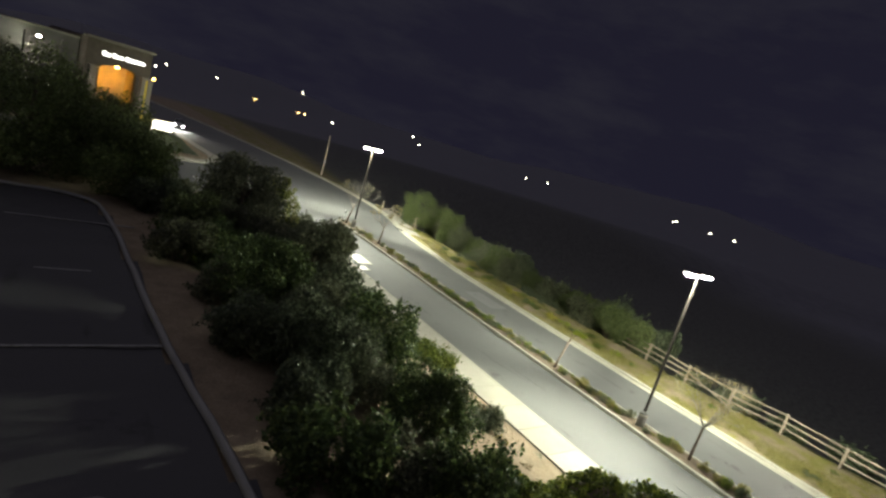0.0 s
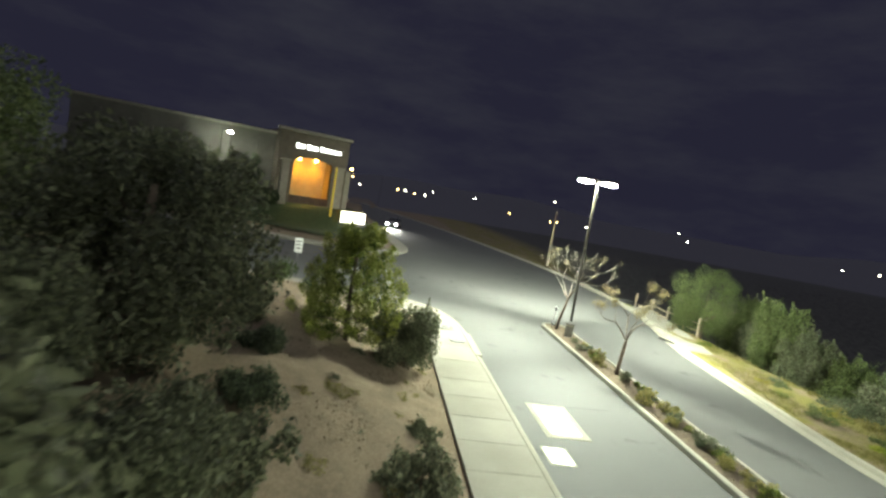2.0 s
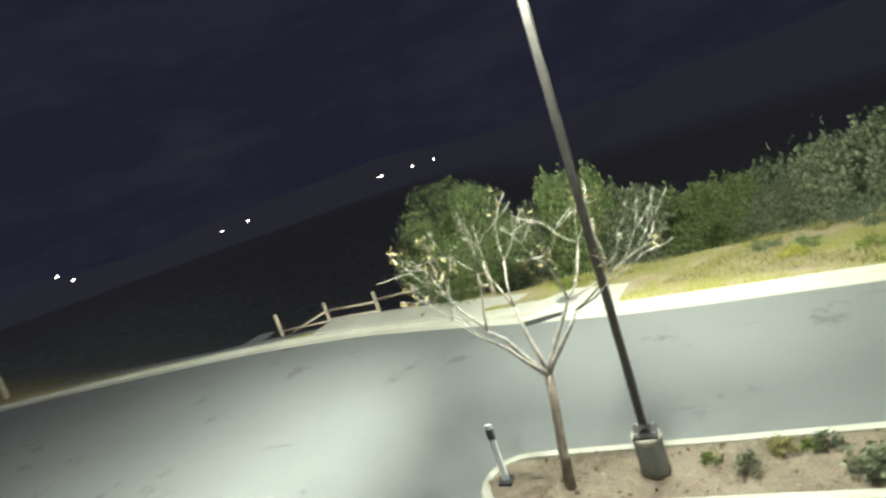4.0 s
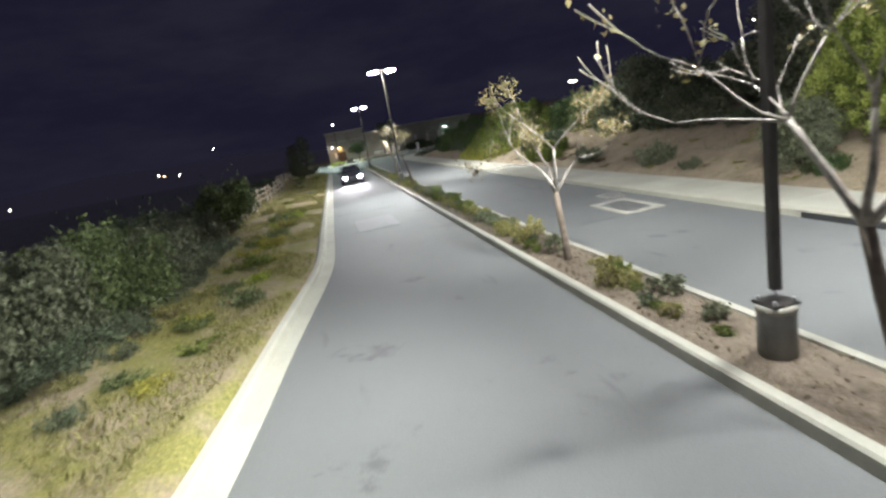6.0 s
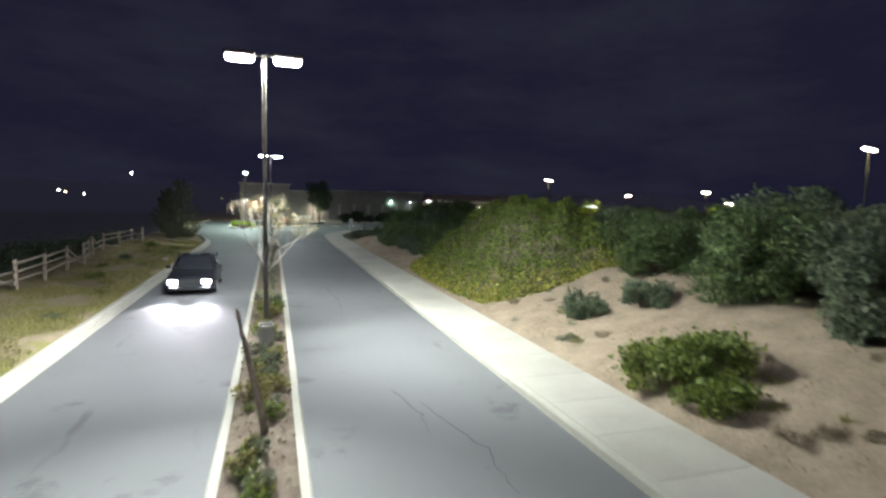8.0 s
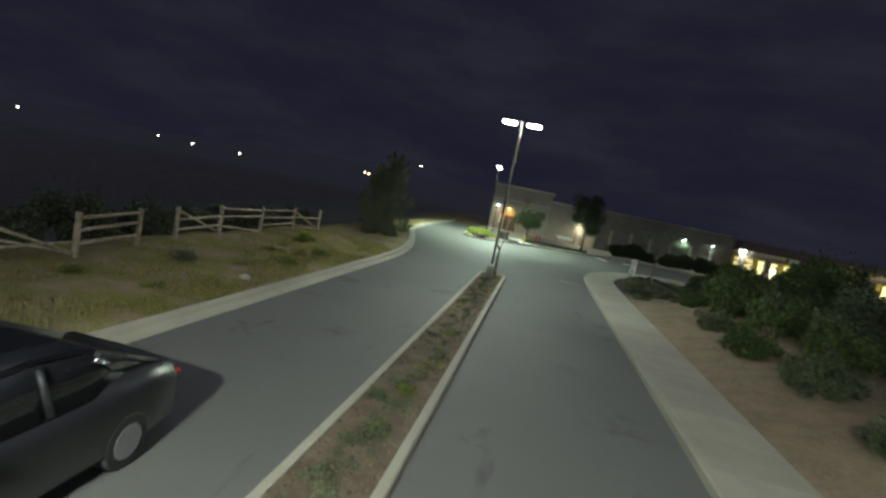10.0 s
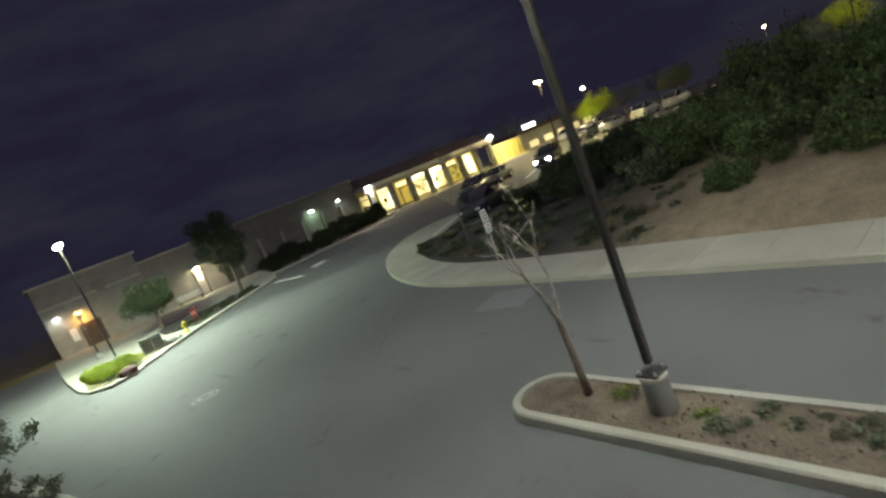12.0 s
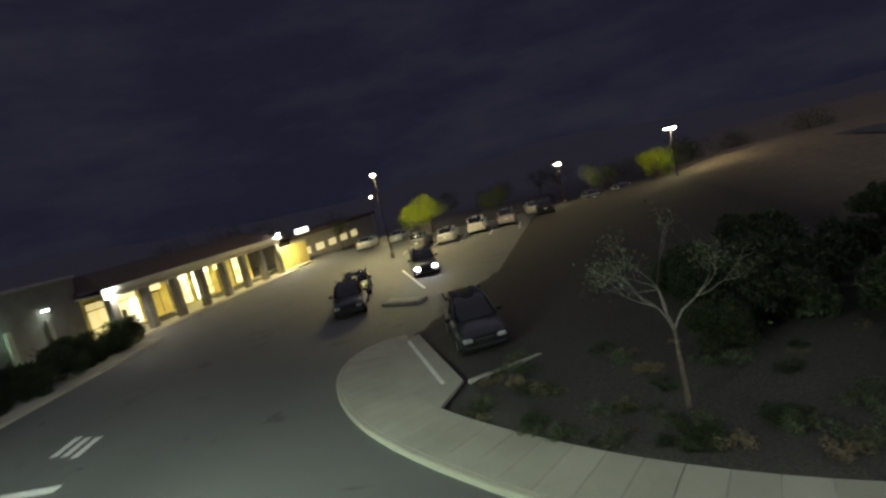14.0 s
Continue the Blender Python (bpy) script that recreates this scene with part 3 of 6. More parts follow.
def lamp_base(ob, r=0.18, h=0.58):
    bm = tube([(0, 0, 0.0), (0, 0, h - 0.05), (0, 0, h - 0.02), (0, 0, h)], [r, r, r * 0.97, r * 0.9], 16)
    part("base", bm, M_DARKCONC, ob, "round concrete footing")
    rim = tube([(0, 0, h - 0.06), (0, 0, h + 0.015)], [r * 1.06, r * 1.03], 16)
    part("rim", rim, M_CONC, ob, "pale worn concrete top")
    part("base_plate", boxes(((0, 0, h + 0.03), (0.3, 0.3, 0.03))), M_POLE, ob)
    for sx in (-0.11, 0.11):
        for sy in (-0.11, 0.11):
            part("bolt", cylinder(0.018, 0.018, h + 0.02, h + 0.09, 6, (sx, sy)), M_GALV, ob)


def lamp_head(ob, x, y, z, led, ang=0.0, w=0.72, d=0.42):
    """A flat shoebox head with its arm, reaching out from the pole."""
    r = Matrix.Rotation(radians(ang), 4, "Z")
    bm = bmesh.new()
    box(bm, (0.55, 0, 0.03), (w, d, 0.11), bevel=0.03)
    bmesh.ops.transform(bm, matrix=r, verts=bm.verts)
    head = part("head", bm, M_POLE, ob, "flat dark lamp head")
    head.location = (x, y, z)
    bm = boxes(((0.55, 0, -0.075), (w * 0.86, d * 0.8, 0.10)), bevel=0.04)
    bmesh.ops.transform(bm, matrix=r, verts=bm.verts)
    part("led_panel", bm, led, head, "glowing white panel")
    bm = boxes(((0.14, 0, 0.03), (0.26, 0.06, 0.05)))
    bmesh.ops.transform(bm, matrix=r, verts=bm.verts)
    arm = part("arm", bm, M_POLE, ob)
    arm.location = (x, y, z)


def street_lamp(x, y, z, h, led=None, heads=(0, 180), base=True, label="", group="", head_w=0.72, foot=0.0):
    ob = thing("street_lamp", label, "street lamp", group)
    ob.location = (x, y, z)
    if base:
        lamp_base(ob)
    z0 = 0.74 if base else 0.0
    part("pole", boxes(((0, 0, (z0 + h) / 2), (0.102, 0.102, h - z0)), bevel=0.015), M_POLE, ob, "square dark bronze pole")
    for a in heads:
        lamp_head(ob, 0, 0, h - 0.05, led, a, head_w)
    return ob


for y, watts, *_ in STREET:
    street_lamp(0, y, 0.13, POLE_H - 0.13, M_LED if watts > 5000 else M_LEDDIM, label="tall dark street lamp with two lit heads in the median", group="street lamps of the median")
street_lamp(-3.25, 90.6, 0.13, 7.05, M_LEDGREEN, (90, 270), label="dark parking lot lamp with lit heads before the plaza", group="plaza lamps")
for x, y, z, watts in LOT:
    zg = -2.2 * float(smooth(58, 80, x)) if y > 58 else ground_height(x, y)
    street_lamp(x, y, zg, z - zg, M_LEDWARM, (20, 200), label="tall parking lot lamp with two lit heads", group="parking lot lamps")
street_lamp(24.7, -32.5, ground_height(24.7, -32.5), 8.35 - ground_height(24.7, -32.5), M_LED, (90,), False, "slim grey lamp post with one lit head before the storage building")

# ---- median trees and plants ----


def branchy(rng, root, direction, length, radius, depth, bm, tips, droop=0.0, spread=0.55):
    """Limbs that fork and taper into the bmesh; the ends go into tips."""
    pts, radii, p, d = [Vector(root)], [radius], Vector(root), Vector(direction).normalized()
    steps = 4
    for k in range(steps):
        d = (d + Vector(rng.normal(0, 0.13, 3)) + Vector((0, 0, 0.06 - droop))).normalized()
        p = p + d * length / steps
        pts.append(p.copy())
        radii.append(max(0.006, radius * (1 - 0.45 * (k + 1) / steps)))
    tube_into(bm, pts, radii, 6 if radius > 0.02 else 4)
    if depth == 0:
        tips.append((p.copy(), d.copy()))
        return
    for j in range(2 if rng.random() < 0.62 else 3):
        nd = (d + Vector(rng.normal(0, spread, 3))).normalized()
        nd.z = max(nd.z, -0.1)
        branchy(rng, p, nd, length * rng.uniform(0.62, 0.85), radii[-1] * 0.8, depth - 1, bm, tips, droop, spread)


def median_tree(name, y, seed, height, lean, forks, leaf_n, bark, label, x=0.0, leaf=0.075, clump=0.16, mat=None, spread=0.5, z=0.15, trunk=0.065, depth=3, group="median trees", keep=1.0):
    rng = np.random.default_rng(seed)
    ob = thing(name, label, "tree", group)
    ob.location = (x, y, z)
    bm, tips = bmesh.new(), []
    th = height * 0.36
    top = Vector((lean[0], lean[1], th))
    tube_into(bm, [(0, 0, -0.08), (lean[0] * 0.25, lean[1] * 0.25, th * 0.3), (lean[0] * 0.7, lean[1] * 0.7, th * 0.7), top], [trunk * 1.25, trunk, trunk * 0.9, trunk * 0.82], 8)
    part("trunk", bm, M_BARKDARK, ob)
    for dx, dy, dz, ln in forks:
        bm = bmesh.new()
        branchy(rng, top - Vector((0, 0, 0.02)), (dx, dy, dz), ln, trunk * 0.62, depth - 1, bm, tips, 0.0, spread)
        part("limb", bm, bark, ob)
    cs = []
    for p, d in tips:
        if rng.random() > keep:
            continue
        k = max(1, int(rng.normal(leaf_n, leaf_n * 0.45)))
        cs.append(np.array(p)[None] + rng.normal(0, clump, (k, 3)) * (1, 1, 0.9) - np.array(d)[None] * rng.uniform(0, 0.3, (k, 1)))
    if cs:
        cs = np.concatenate(cs)
        part("foliage", leaf_mesh("foliage", cs, rng.uniform(0.6, 1.3, len(cs)) * leaf, rng, 0.62), mat or M_DRYLEAF, ob)
    return ob


median_tree("bare_tree", -1.1, 3, 4.3, (-0.28, 0.1), [(0.5, -0.2, 1.05, 0.95), (-0.5, -0.25, 1.0, 1.0), (0.1, 0.55, 1.1, 1.0), (0.2, -0.45, 1.2, 1.05), (-0.25, 0.3, 1.2, 1.05)], 7, M_BARK,
            "nearly bare young tree with pale branches beside the lamp", x=0.22, clump=0.07, leaf=0.08, keep=0.4, spread=0.42, depth=4)
median_tree("dry_tree", 4.95, 8, 3.75, (-0.05, 0.10), [(0.26, -0.15, 1.4, 0.92), (-0.5, -0.2, 1.0, 0.76), (0.5, -0.1, 1.1, 0.76), (-0.15, 0.05, 0.9, 0.55)], 46, M_BARK,
            "young forked tree with clusters of dry yellow leaves", x=-0.05, trunk=0.068, clump=0.075, leaf=0.05, spread=0.36, depth=4)
median_tree("bare_sapling", 25.55, 12, 4.2, (-0.3, 0.1), [(-0.3, 0.2, 0.8, 0.55), (-0.1, -0.1, 0.9, 0.5)], 1, M_BARKDARK,
            "leaning bare dark sapling in the median", x=0.05, depth=1, keep=0.0, trunk=0.055)
median_tree("dry_tree", 33.2, 21, 4.4, (0.03, 0.05), [(0.5, 0.3, 0.95, 0.85), (-0.6, -0.1, 0.9, 0.9), (0.0, 0.6, 1.0, 0.85), (0.2, -0.6, 0.95, 0.85), (-0.5, 0.5, 0.7, 0.85), (0.5, -0.4, 0.8, 0.85)], 14, M_BARK,
            "spreading young tree with pale twigs and few yellow leaves", x=0.0, clump=0.12, spread=0.42, keep=0.75, depth=4, trunk=0.055)
median_tree("bare_tree", 63.4, 31, 3.6, (0.0, 0.06), [(0.36, -0.1, 1.0, 0.85), (-0.25, 0.2, 1.0, 0.85), (-0.45, -0.2, 0.8, 0.85)], 4, M_BARK,
            "thin forked bare tree at the median's end", x=0.12, clump=0.06, spread=0.4, keep=0.3, trunk=0.06)

low = [shrub_mesh("low", s, 0.26, 0.26, 0.30, 150, 0.075, 0.45, 9) for s in (1, 2, 3)]
rngm = np.random.default_rng(77)
y = -0.3
while y < 63:
    y += rngm.uniform(0.18, 0.45) if y < 10 else rngm.uniform(0.10, 0.30)
    if min(abs(y - q) for q in (0.0, 30.8, 62.1, -1.1, 4.95, 25.55, 33.2)) < 0.45:
        continue
    k = int(rngm.integers(0, 3))
    shrub("median_plant", "low scrubby plant in the mulched median", rngm.uniform(-0.3, 0.3), y, 0.13, low[k], (M_GREYGREEN, M_IVY, M_OLIVE, M_DRYGRASS)[int(rngm.choice(4, p=(0.1, 0.3, 0.25, 0.35) if y < 38 else (0.42, 0.1, 0.33, 0.15)))],
          rngm.uniform(0, 360), rngm.uniform(0.4, 1.1) * (1.0 if y < 38 else 0.75), "low plants of the median", "plant", rngm.uniform(0.7, 1.2) * (1.0 if y < 38 else 0.55))

# ---- bank on the hill side ----
big = [shrub_mesh("big", s, 1.35, 1.35, 1.9, 7000, 0.15, 0.5, 26) for s in (4, 5, 6)]
fine = [shrub_mesh("fine", s, 1.35, 1.35, 1.9, 17000, 0.095, 0.55, 34) for s in (14, 15, 16)]
mound = [shrub_mesh("mound", s, 1.0, 1.0, 0.85, 4200, 0.10, 0.6, 22) for s in (7, 8)]
small = [shrub_mesh("small", s, 0.5, 0.5, 0.5, 900, 0.075, 0.5, 12) for s in (9, 10)]
rngh = np.random.default_rng(11)


def plant_at(x, y, mesh, mat, scale, label, name="shrub", group="shrubs on the bank", stretch=1.0, sink=0.08):
    return shrub(name, label, x, y, ground_height(x, y) - sink, mesh, mat, rngh.uniform(0, 360), scale, group, "shrub", stretch)


# ivy mound beside the sidewalk
def ivy_bank():
    """Ivy that covers a swelling of the bank down to the sidewalk."""
    rng = np.random.default_rng(19)
    ob = thing("ivy_mound", "dense yellow-green ivy mound spilling down to the sidewalk", "ivy", "ivy mounds")
    ob.location = (10.0, 39.0, 0.0)

    def swell(x, y):
        lumps = 0.26 * np.sin(x * 2.1 + np.sin(y * 1.3)) * np.sin(y * 1.7 + 0.4) + 0.15 * np.sin(x * 4.3 - y * 2.9) + 0.07 * np.sin(y * 5.1 + x * 3.3)
        rise = smooth(6.9, 10.3, x) * (1 - smooth(12.0, 15.0, x)) * smooth(33.2, 37.4, y) * (1 - smooth(41.5, 47.0, y))
        return rise, 2.42 * rise + lumps * smooth(0.0, 0.25, rise)

    n = 62000
    x, y = rng.uniform(6.95, 14.6, n), rng.uniform(33.2, 46.6, n)
    rise, h = swell(x, y)
    ok = rise > 0.015
    x, y, h = x[ok], y[ok], h[ok]
    z = relief(x, y) + np.maximum(0.03, h + rng.normal(0.02, 0.07, len(x)))
    pts = np.stack([x - 10.0, y - 39.0, z], -1)
    edge = (rng.uniform(0, 1, len(x)) < 0.55 * (1 - smooth(0.02, 0.35, rise[ok])))
    part("foliage", leaf_mesh("foliage", pts[~edge], rng.uniform(0.07, 0.15, int((~edge).sum())), rng, 0.65, 0.5), M_IVY, ob)
    part("yellow_foliage", leaf_mesh("yellow_foliage", pts[edge], rng.uniform(0.06, 0.13, int(edge.sum())), rng, 0.65, 0.5), M_YELLOWIVY, ob, "yellowing leaves along the lower edge")
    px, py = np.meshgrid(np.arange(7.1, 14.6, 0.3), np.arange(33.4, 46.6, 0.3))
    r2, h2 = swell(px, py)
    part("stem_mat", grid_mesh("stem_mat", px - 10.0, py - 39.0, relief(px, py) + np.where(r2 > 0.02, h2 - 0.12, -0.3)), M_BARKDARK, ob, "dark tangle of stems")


ivy_bank()
for x, y, s in ((7.75, 25.5, 0.95), (8.75, 25.2, 0.9), (7.85, 24.2, 0.7)):
    plant_at(x, y, mound[0], M_IVY, s, "bright green low shrub beside the sidewalk", stretch=0.95)
for x, y, s, m in ((9.0, 30.2, 0.75, M_GREYGREEN), (10.3, 29.4, 0.8, M_GREYGREEN), (7.85, 19.4, 0.75, M_OLIVE), (11.0, 21.8, 1.2, M_GREYGREEN), (8.0, 14.3, 0.85, M_OLIVE), (7.7, 11.9, 0.4, M_OLIVE), (12.4, 8.8, 0.55, M_OLIVE), (11.6, 10.6, 0.6, M_GREYGREEN), (11.2, 13.4, 0.65, M_GREYGREEN), (11.4, 18.8, 1.25, M_GREYGREEN), (11.2, 16.0, 1.2, M_OLIVE), (14.2, 7.6, 0.6, M_GREYGREEN),
                   (8.0, 6.9, 0.5, M_GREEN), (9.3, 46.2, 1.0, M_GREEN), (8.9, 48.6, 0.9, M_GREYGREEN), (10.4, 49.8, 1.2, M_GREEN), (9.0, 52.0, 1.0, M_GREYGREEN), (10.6, 54.0, 1.2, M_GREEN), (8.8, 55.6, 0.9, M_GREEN), (10.2, 57.6, 1.2, M_GREEN), (8.9, 59.4, 0.8, M_GREYGREEN), (10.4, 61.6, 1.2, M_GREEN), (9.6, 64.6, 0.8, M_GREEN), (11.8, 58.6, 1.2, M_GREEN), (12.0, 60.6, 1.2, M_GREYGREEN), (10.8, 63.8, 1.3, M_GREEN), (12.6, 66.4, 1.55, M_GREEN), (14.4, 68.2, 1.6, M_GREEN), (11.6, 67.8, 1.15, M_GREYGREEN), (13.2, 63.4, 1.6, M_GREEN), (11.2, 56.0, 1.1, M_GREYGREEN), (11.6, 51.8, 1.2, M_GREEN), (11.4, 47.8, 1.1, M_GREEN), (11.3, 24.0, 0.7, M_GREYGREEN)):
    plant_at(x, y, mound[int(rngh.integers(2))], m, s, "grey-green scrub shrub on the bare bank")
for x, y, s, m in ((12.3, 27.4, 1.15, M_GREEN), (12.0, 23.9, 1.15, M_GREYGREEN), (12.6, 31.6, 0.95, M_GREEN), (13.2, 19.4, 1.15, M_OLIVE), (14.2, 16.2, 1.1, M_OLIVE), (15.4, 24.6, 1.2, M_GREEN),
                   (15.2, 29.0, 1.1, M_GREYGREEN), (16.2, 20.5, 1.0, M_GREEN)):
    plant_at(x, y, fine[int(rngh.integers(3))], m, s, "tall dense evergreen shrub on top of the bank", "tall_shrub", "tall shrubs", rngh.uniform(0.95, 1.2))
for x, y, s, m in ((13.8, 35.0, 0.85, M_GREEN), (15.4, 38.4, 0.85, M_GREYGREEN), (16.6, 33.5, 0.9, M_GREEN),
                   (14.4, 43.5, 0.85, M_GREEN), (12.6, 47.0, 0.85, M_GREYGREEN), (13.2, 51.5, 0.9, M_GREEN), (12.2, 56.5, 0.9, M_GREYGREEN), (12.6, 61.5, 1.0, M_GREEN), (11.6, 65.5, 0.95, M_GREEN), (15.2, 58, 0.9, M_GREEN), (15.6, 47.5, 0.85, M_GREEN), (15.0, 64.5, 1.1, M_GREEN)):
    plant_at(x, y, big[int(rngh.integers(3))], m, s, "dense dark evergreen shrub on the bank", "tall_shrub", "tall shrubs", rngh.uniform(0.9, 1.1))


for x, y, s in ((14.4, 21.8, 0.85), (14.2, 26.2, 0.85), (14.0, 29.8, 0.8), (16.8, 17.2, 0.95), (17.4, 13.6, 1.0), (16.6, 24.2, 0.8), (17.0, 28.0, 0.8), (16.2, 31.2, 0.75), (15.2, 33.8, 0.75), (17.2, 36.6, 0.7), (15.6, 14.2, 0.8), (11.5, 17.6, 0.75), (17.6, 20.9, 0.8), (13.6, 37.6, 0.7), (17.4, 40.5, 0.7), (13.2, 40.6, 0.75)):
    plant_at(x, y, (fine if x < 15 else big)[int(rngh.integers(3))], (M_OLIVE, M_GREYGREEN, M_WILLOW)[int(rngh.integers(3))], s, "leafy evergreen shrub behind the bank's edge", "tall_shrub", "tall shrubs", rngh.uniform(0.9, 1.15))


def bank_tree(x, y, seed, h, r, mat):
    """A broad evergreen tree, leafy down to the ground."""
    rng = np.random.default_rng(seed)
    ob = thing("evergreen_tree", "broad dark evergreen tree on top of the bank", "tree", "trees on the bank")
    ob.location = (x, y, ground_height(x, y) - 0.1)
    part("trunk", tube([(0, 0, -0.2), (0.1, 0.05, h * 0.35), (0, 0, h * 0.7)], [0.2, 0.15, 0.07], 8), M_BARKDARK, ob)
    balls = lobes(rng, r, r, h * 0.93, 60, 0.08)
    for bx, by, bz, br in balls[:10]:
        part("limb", tube([(0, 0, bz * 0.55), (bx * 0.5, by * 0.5, bz * 0.8), (bx, by, bz)], [0.07, 0.04, 0.01], 5), M_BARKDARK, ob)
    pts = crown_points(rng, balls, 22000)
    part("foliage", leaf_mesh("foliage", pts, rng.uniform(0.6, 1.35, len(pts)) * 0.15, rng, 0.5), mat, ob)


for x, y, sd_, h_, r_ in ((13.4, 12.6, 92, 4.5, 2.0), (12.1, 20.6, 94, 3.7, 1.6), (20.4, 8.2, 93, 5.6, 2.6), (18.8, 11.8, 95, 4.6, 2.0), (22.8, 9.4, 97, 6.8, 2.7), (27.4, 12.0, 99, 6.4, 2.9), (26.2, 4.0, 106, 7.2, 2.9), (29.0, 8.0, 103, 6.8, 3.0)):
    bank_tree(x, y, sd_, h_, r_, (M_OLIVE, M_WILLOW)[sd_ % 2])


for k in range(90):
    x, y = 7.35 + abs(rngh.normal(0, 2.4)), rngh.uniform(7, 34)
    if x < 13.5:
        plant_at(x, y, small[int(rngh.integers(2))], (M_DRYGRASS, M_LITTERTUFT, M_OLIVE)[int(rngh.choice(3, p=(0.45, 0.4, 0.15)))], rngh.uniform(0.22, 0.6), "low dry grass tuft on the bare bank", "dry_tuft", "dry tufts on the bank", rngh.uniform(0.35, 0.7))


def conifer(x, y, seed, h, r, label, needles, tips_mat, kind="conifer", wild=1.0):
    """Upright bushy young pine: a loose cone of round needle tufts at the ends of short limbs."""
    rng = np.random.default_rng(seed)
    ob = thing(kind, label, "tree")
    ob.location = (x, y, ground_height(x, y) - 0.05)
    part("trunk", tube([(0, 0, -0.1), (0.05, 0.02, h * 0.5), (0, 0, h * 0.95)], [0.09, 0.06, 0.015], 7), M_BARKDARK, ob)
    inner, tips = [], []
    for k in range(120):
        t = 0.04 + 0.94 * (k / 120) ** 1.15
        a = k * 2.4 + rng.normal(0, 0.35)
        wide = r * min(1.0, 0.7 + 1.4 * t) * (1 - t) ** 0.45
        d = wide * rng.uniform(1 - 0.38 * wild, 1 + 0.1 * wild) + 0.05
        tip = np.array([d * math.cos(a), d * math.sin(a), h * t + 0.14 * d])
        if k % 6 == 0:
            part("limb", tube([(0, 0, h * t * 0.9), tuple(tip * (0.6, 0.6, 0.96)), tuple(tip)], [0.028, 0.016, 0.006], 4), M_BARKDARK, ob)
        # needles along the limb, then an upright candle-shaped tuft at its end
        along = rng.uniform(0.35, 1.0, (70, 1))
        inner.append(tip[None] * np.concatenate([along, along, 0.9 + 0.1 * along], 1) + rng.normal(0, 0.075, (70, 3)))
        lean = np.array([tip[0] * 0.4, tip[1] * 0.4, 0.6 + 0.3 * t]) / max(0.7, r)
        size = rng.uniform(0.75, 1.3)
        rise = rng.uniform(0, 0.5, (190, 1)) * size
        tips.append(tip[None] + lean[None] * rise + rng.normal(0, 1, (190, 3)) * (0.105 - 0.12 * rise.clip(0, 0.5)) * size)
    inner, tips = np.concatenate(inner), np.concatenate(tips)
    inner[:, 2], tips[:, 2] = np.abs(inner[:, 2]), np.abs(tips[:, 2])
    part("needles", leaf_mesh("needles", inner, rng.uniform(0.6, 1.3, len(inner)) * 0.11, rng, 0.3, 0.5), needles, ob, "darker inner needles")
    part("new_growth", leaf_mesh("new_growth", tips, rng.uniform(0.6, 1.3, len(tips)) * 0.085, rng, 0.34, 1.0), tips_mat, ob, "upright needle tufts")


conifer(9.75, 7.4, 41, 3.3, 1.6, "bushy yellow-green young conifer on the bank", M_IVY, M_NEEDLETIP)
conifer(-8.0, 71.6, 43, 5.2, 1.7, "tall feathery grey-olive tree at the bend of the road", M_OLIVE, M_OLIVE, "feathery_tree", 1.9)
conifer(-9.7, 74.8, 44, 4.3, 1.4, "feathery grey-olive tree beside the bend of the road", M_WILLOW, M_OLIVE, "feathery_tree", 1.9)
plant_at(8.05, 7.7, fine[1], M_OLIVE, 0.7, "upright grey-green shrub with loose shoots beside the sidewalk", stretch=1.25)

for x, y, s, m in ((12.9, 3.0, 0.4, M_WILLOW), (12.6, 7.6, 0.45, M_OLIVE), (14.8, 5.0, 0.45, M_OLIVE), (13.8, 9.6, 0.65, M_GREYGREEN), (16.0, 7.8, 0.65, M_OLIVE)):
    plant_at(x, y, fine[int(rngh.integers(3))], m, s, "loose grey-green scrub at the end of the bank", "scrub_shrub", "scrub at the bank's end", rngh.uniform(0.75, 0.95))

# planted corner bed
for x, y, s, m in ((9.6, 0.6, 0.7, M_IVY), (8.4, 1.8, 0.5, M_GREYGREEN), (10.6, -1.5, 0.6, M_GREEN), (12.2, -3.0, 0.6, M_GREYGREEN), (9.8, -1.8, 0.35, M_GREYGREEN), (11.4, 1.2, 0.7, M_GREEN), (13.8, -4.6, 1.5, M_GREEN), (8.6, 4.2, 0.5, M_GREYGREEN)):
    plant_at(x, y, small[int(rngh.integers(2))], m, s, "small scrubby plant in the bare corner bed", "bed_plant", "plants of the corner bed")

# ---- valley side ----
for y in np.arange(-9.5, 24.5, 1.55):
    x = -11.0 - 1.2 * math.sin(y * 0.5) - (1.6 if y < 4 else 0) - (1.5 if y < -3 else 0)
    plant_at(x + rngh.uniform(-0.4, 0.4), y, (fine if y < 13 else big)[int(rngh.integers(3))], (M_WILLOW, M_OLIVE)[int(rngh.integers(2))], rngh.uniform(0.8, 1.15), "dense grey-green hedge shrub behind the verge", "hedge_shrub", "hedge shrubs of the valley side", rngh.uniform(1.05, 1.5) * float(np.interp(y, [-1, 4], [1.55, 0.82])))
    plant_at(x - 2.6 + rngh.uniform(-0.4, 0.4), y + 0.6, big[int(rngh.integers(3))], M_GREYGREEN, rngh.uniform(1.0, 1.35), "dense dark hedge shrub on the valley slope", "hedge_shrub", "hedge shrubs of the valley side", rngh.uniform(0.9, 1.2))
for y in np.arange(26, 70, 3.1):
    plant_at(-13.4 + rngh.uniform(-0.7, 0.7), y, big[int(rngh.integers(3))], M_GREYGREEN, rngh.uniform(0.7, 1.05), "dark scrub shrub below the fence", "scrub_shrub", "scrub below the fence", 0.8)
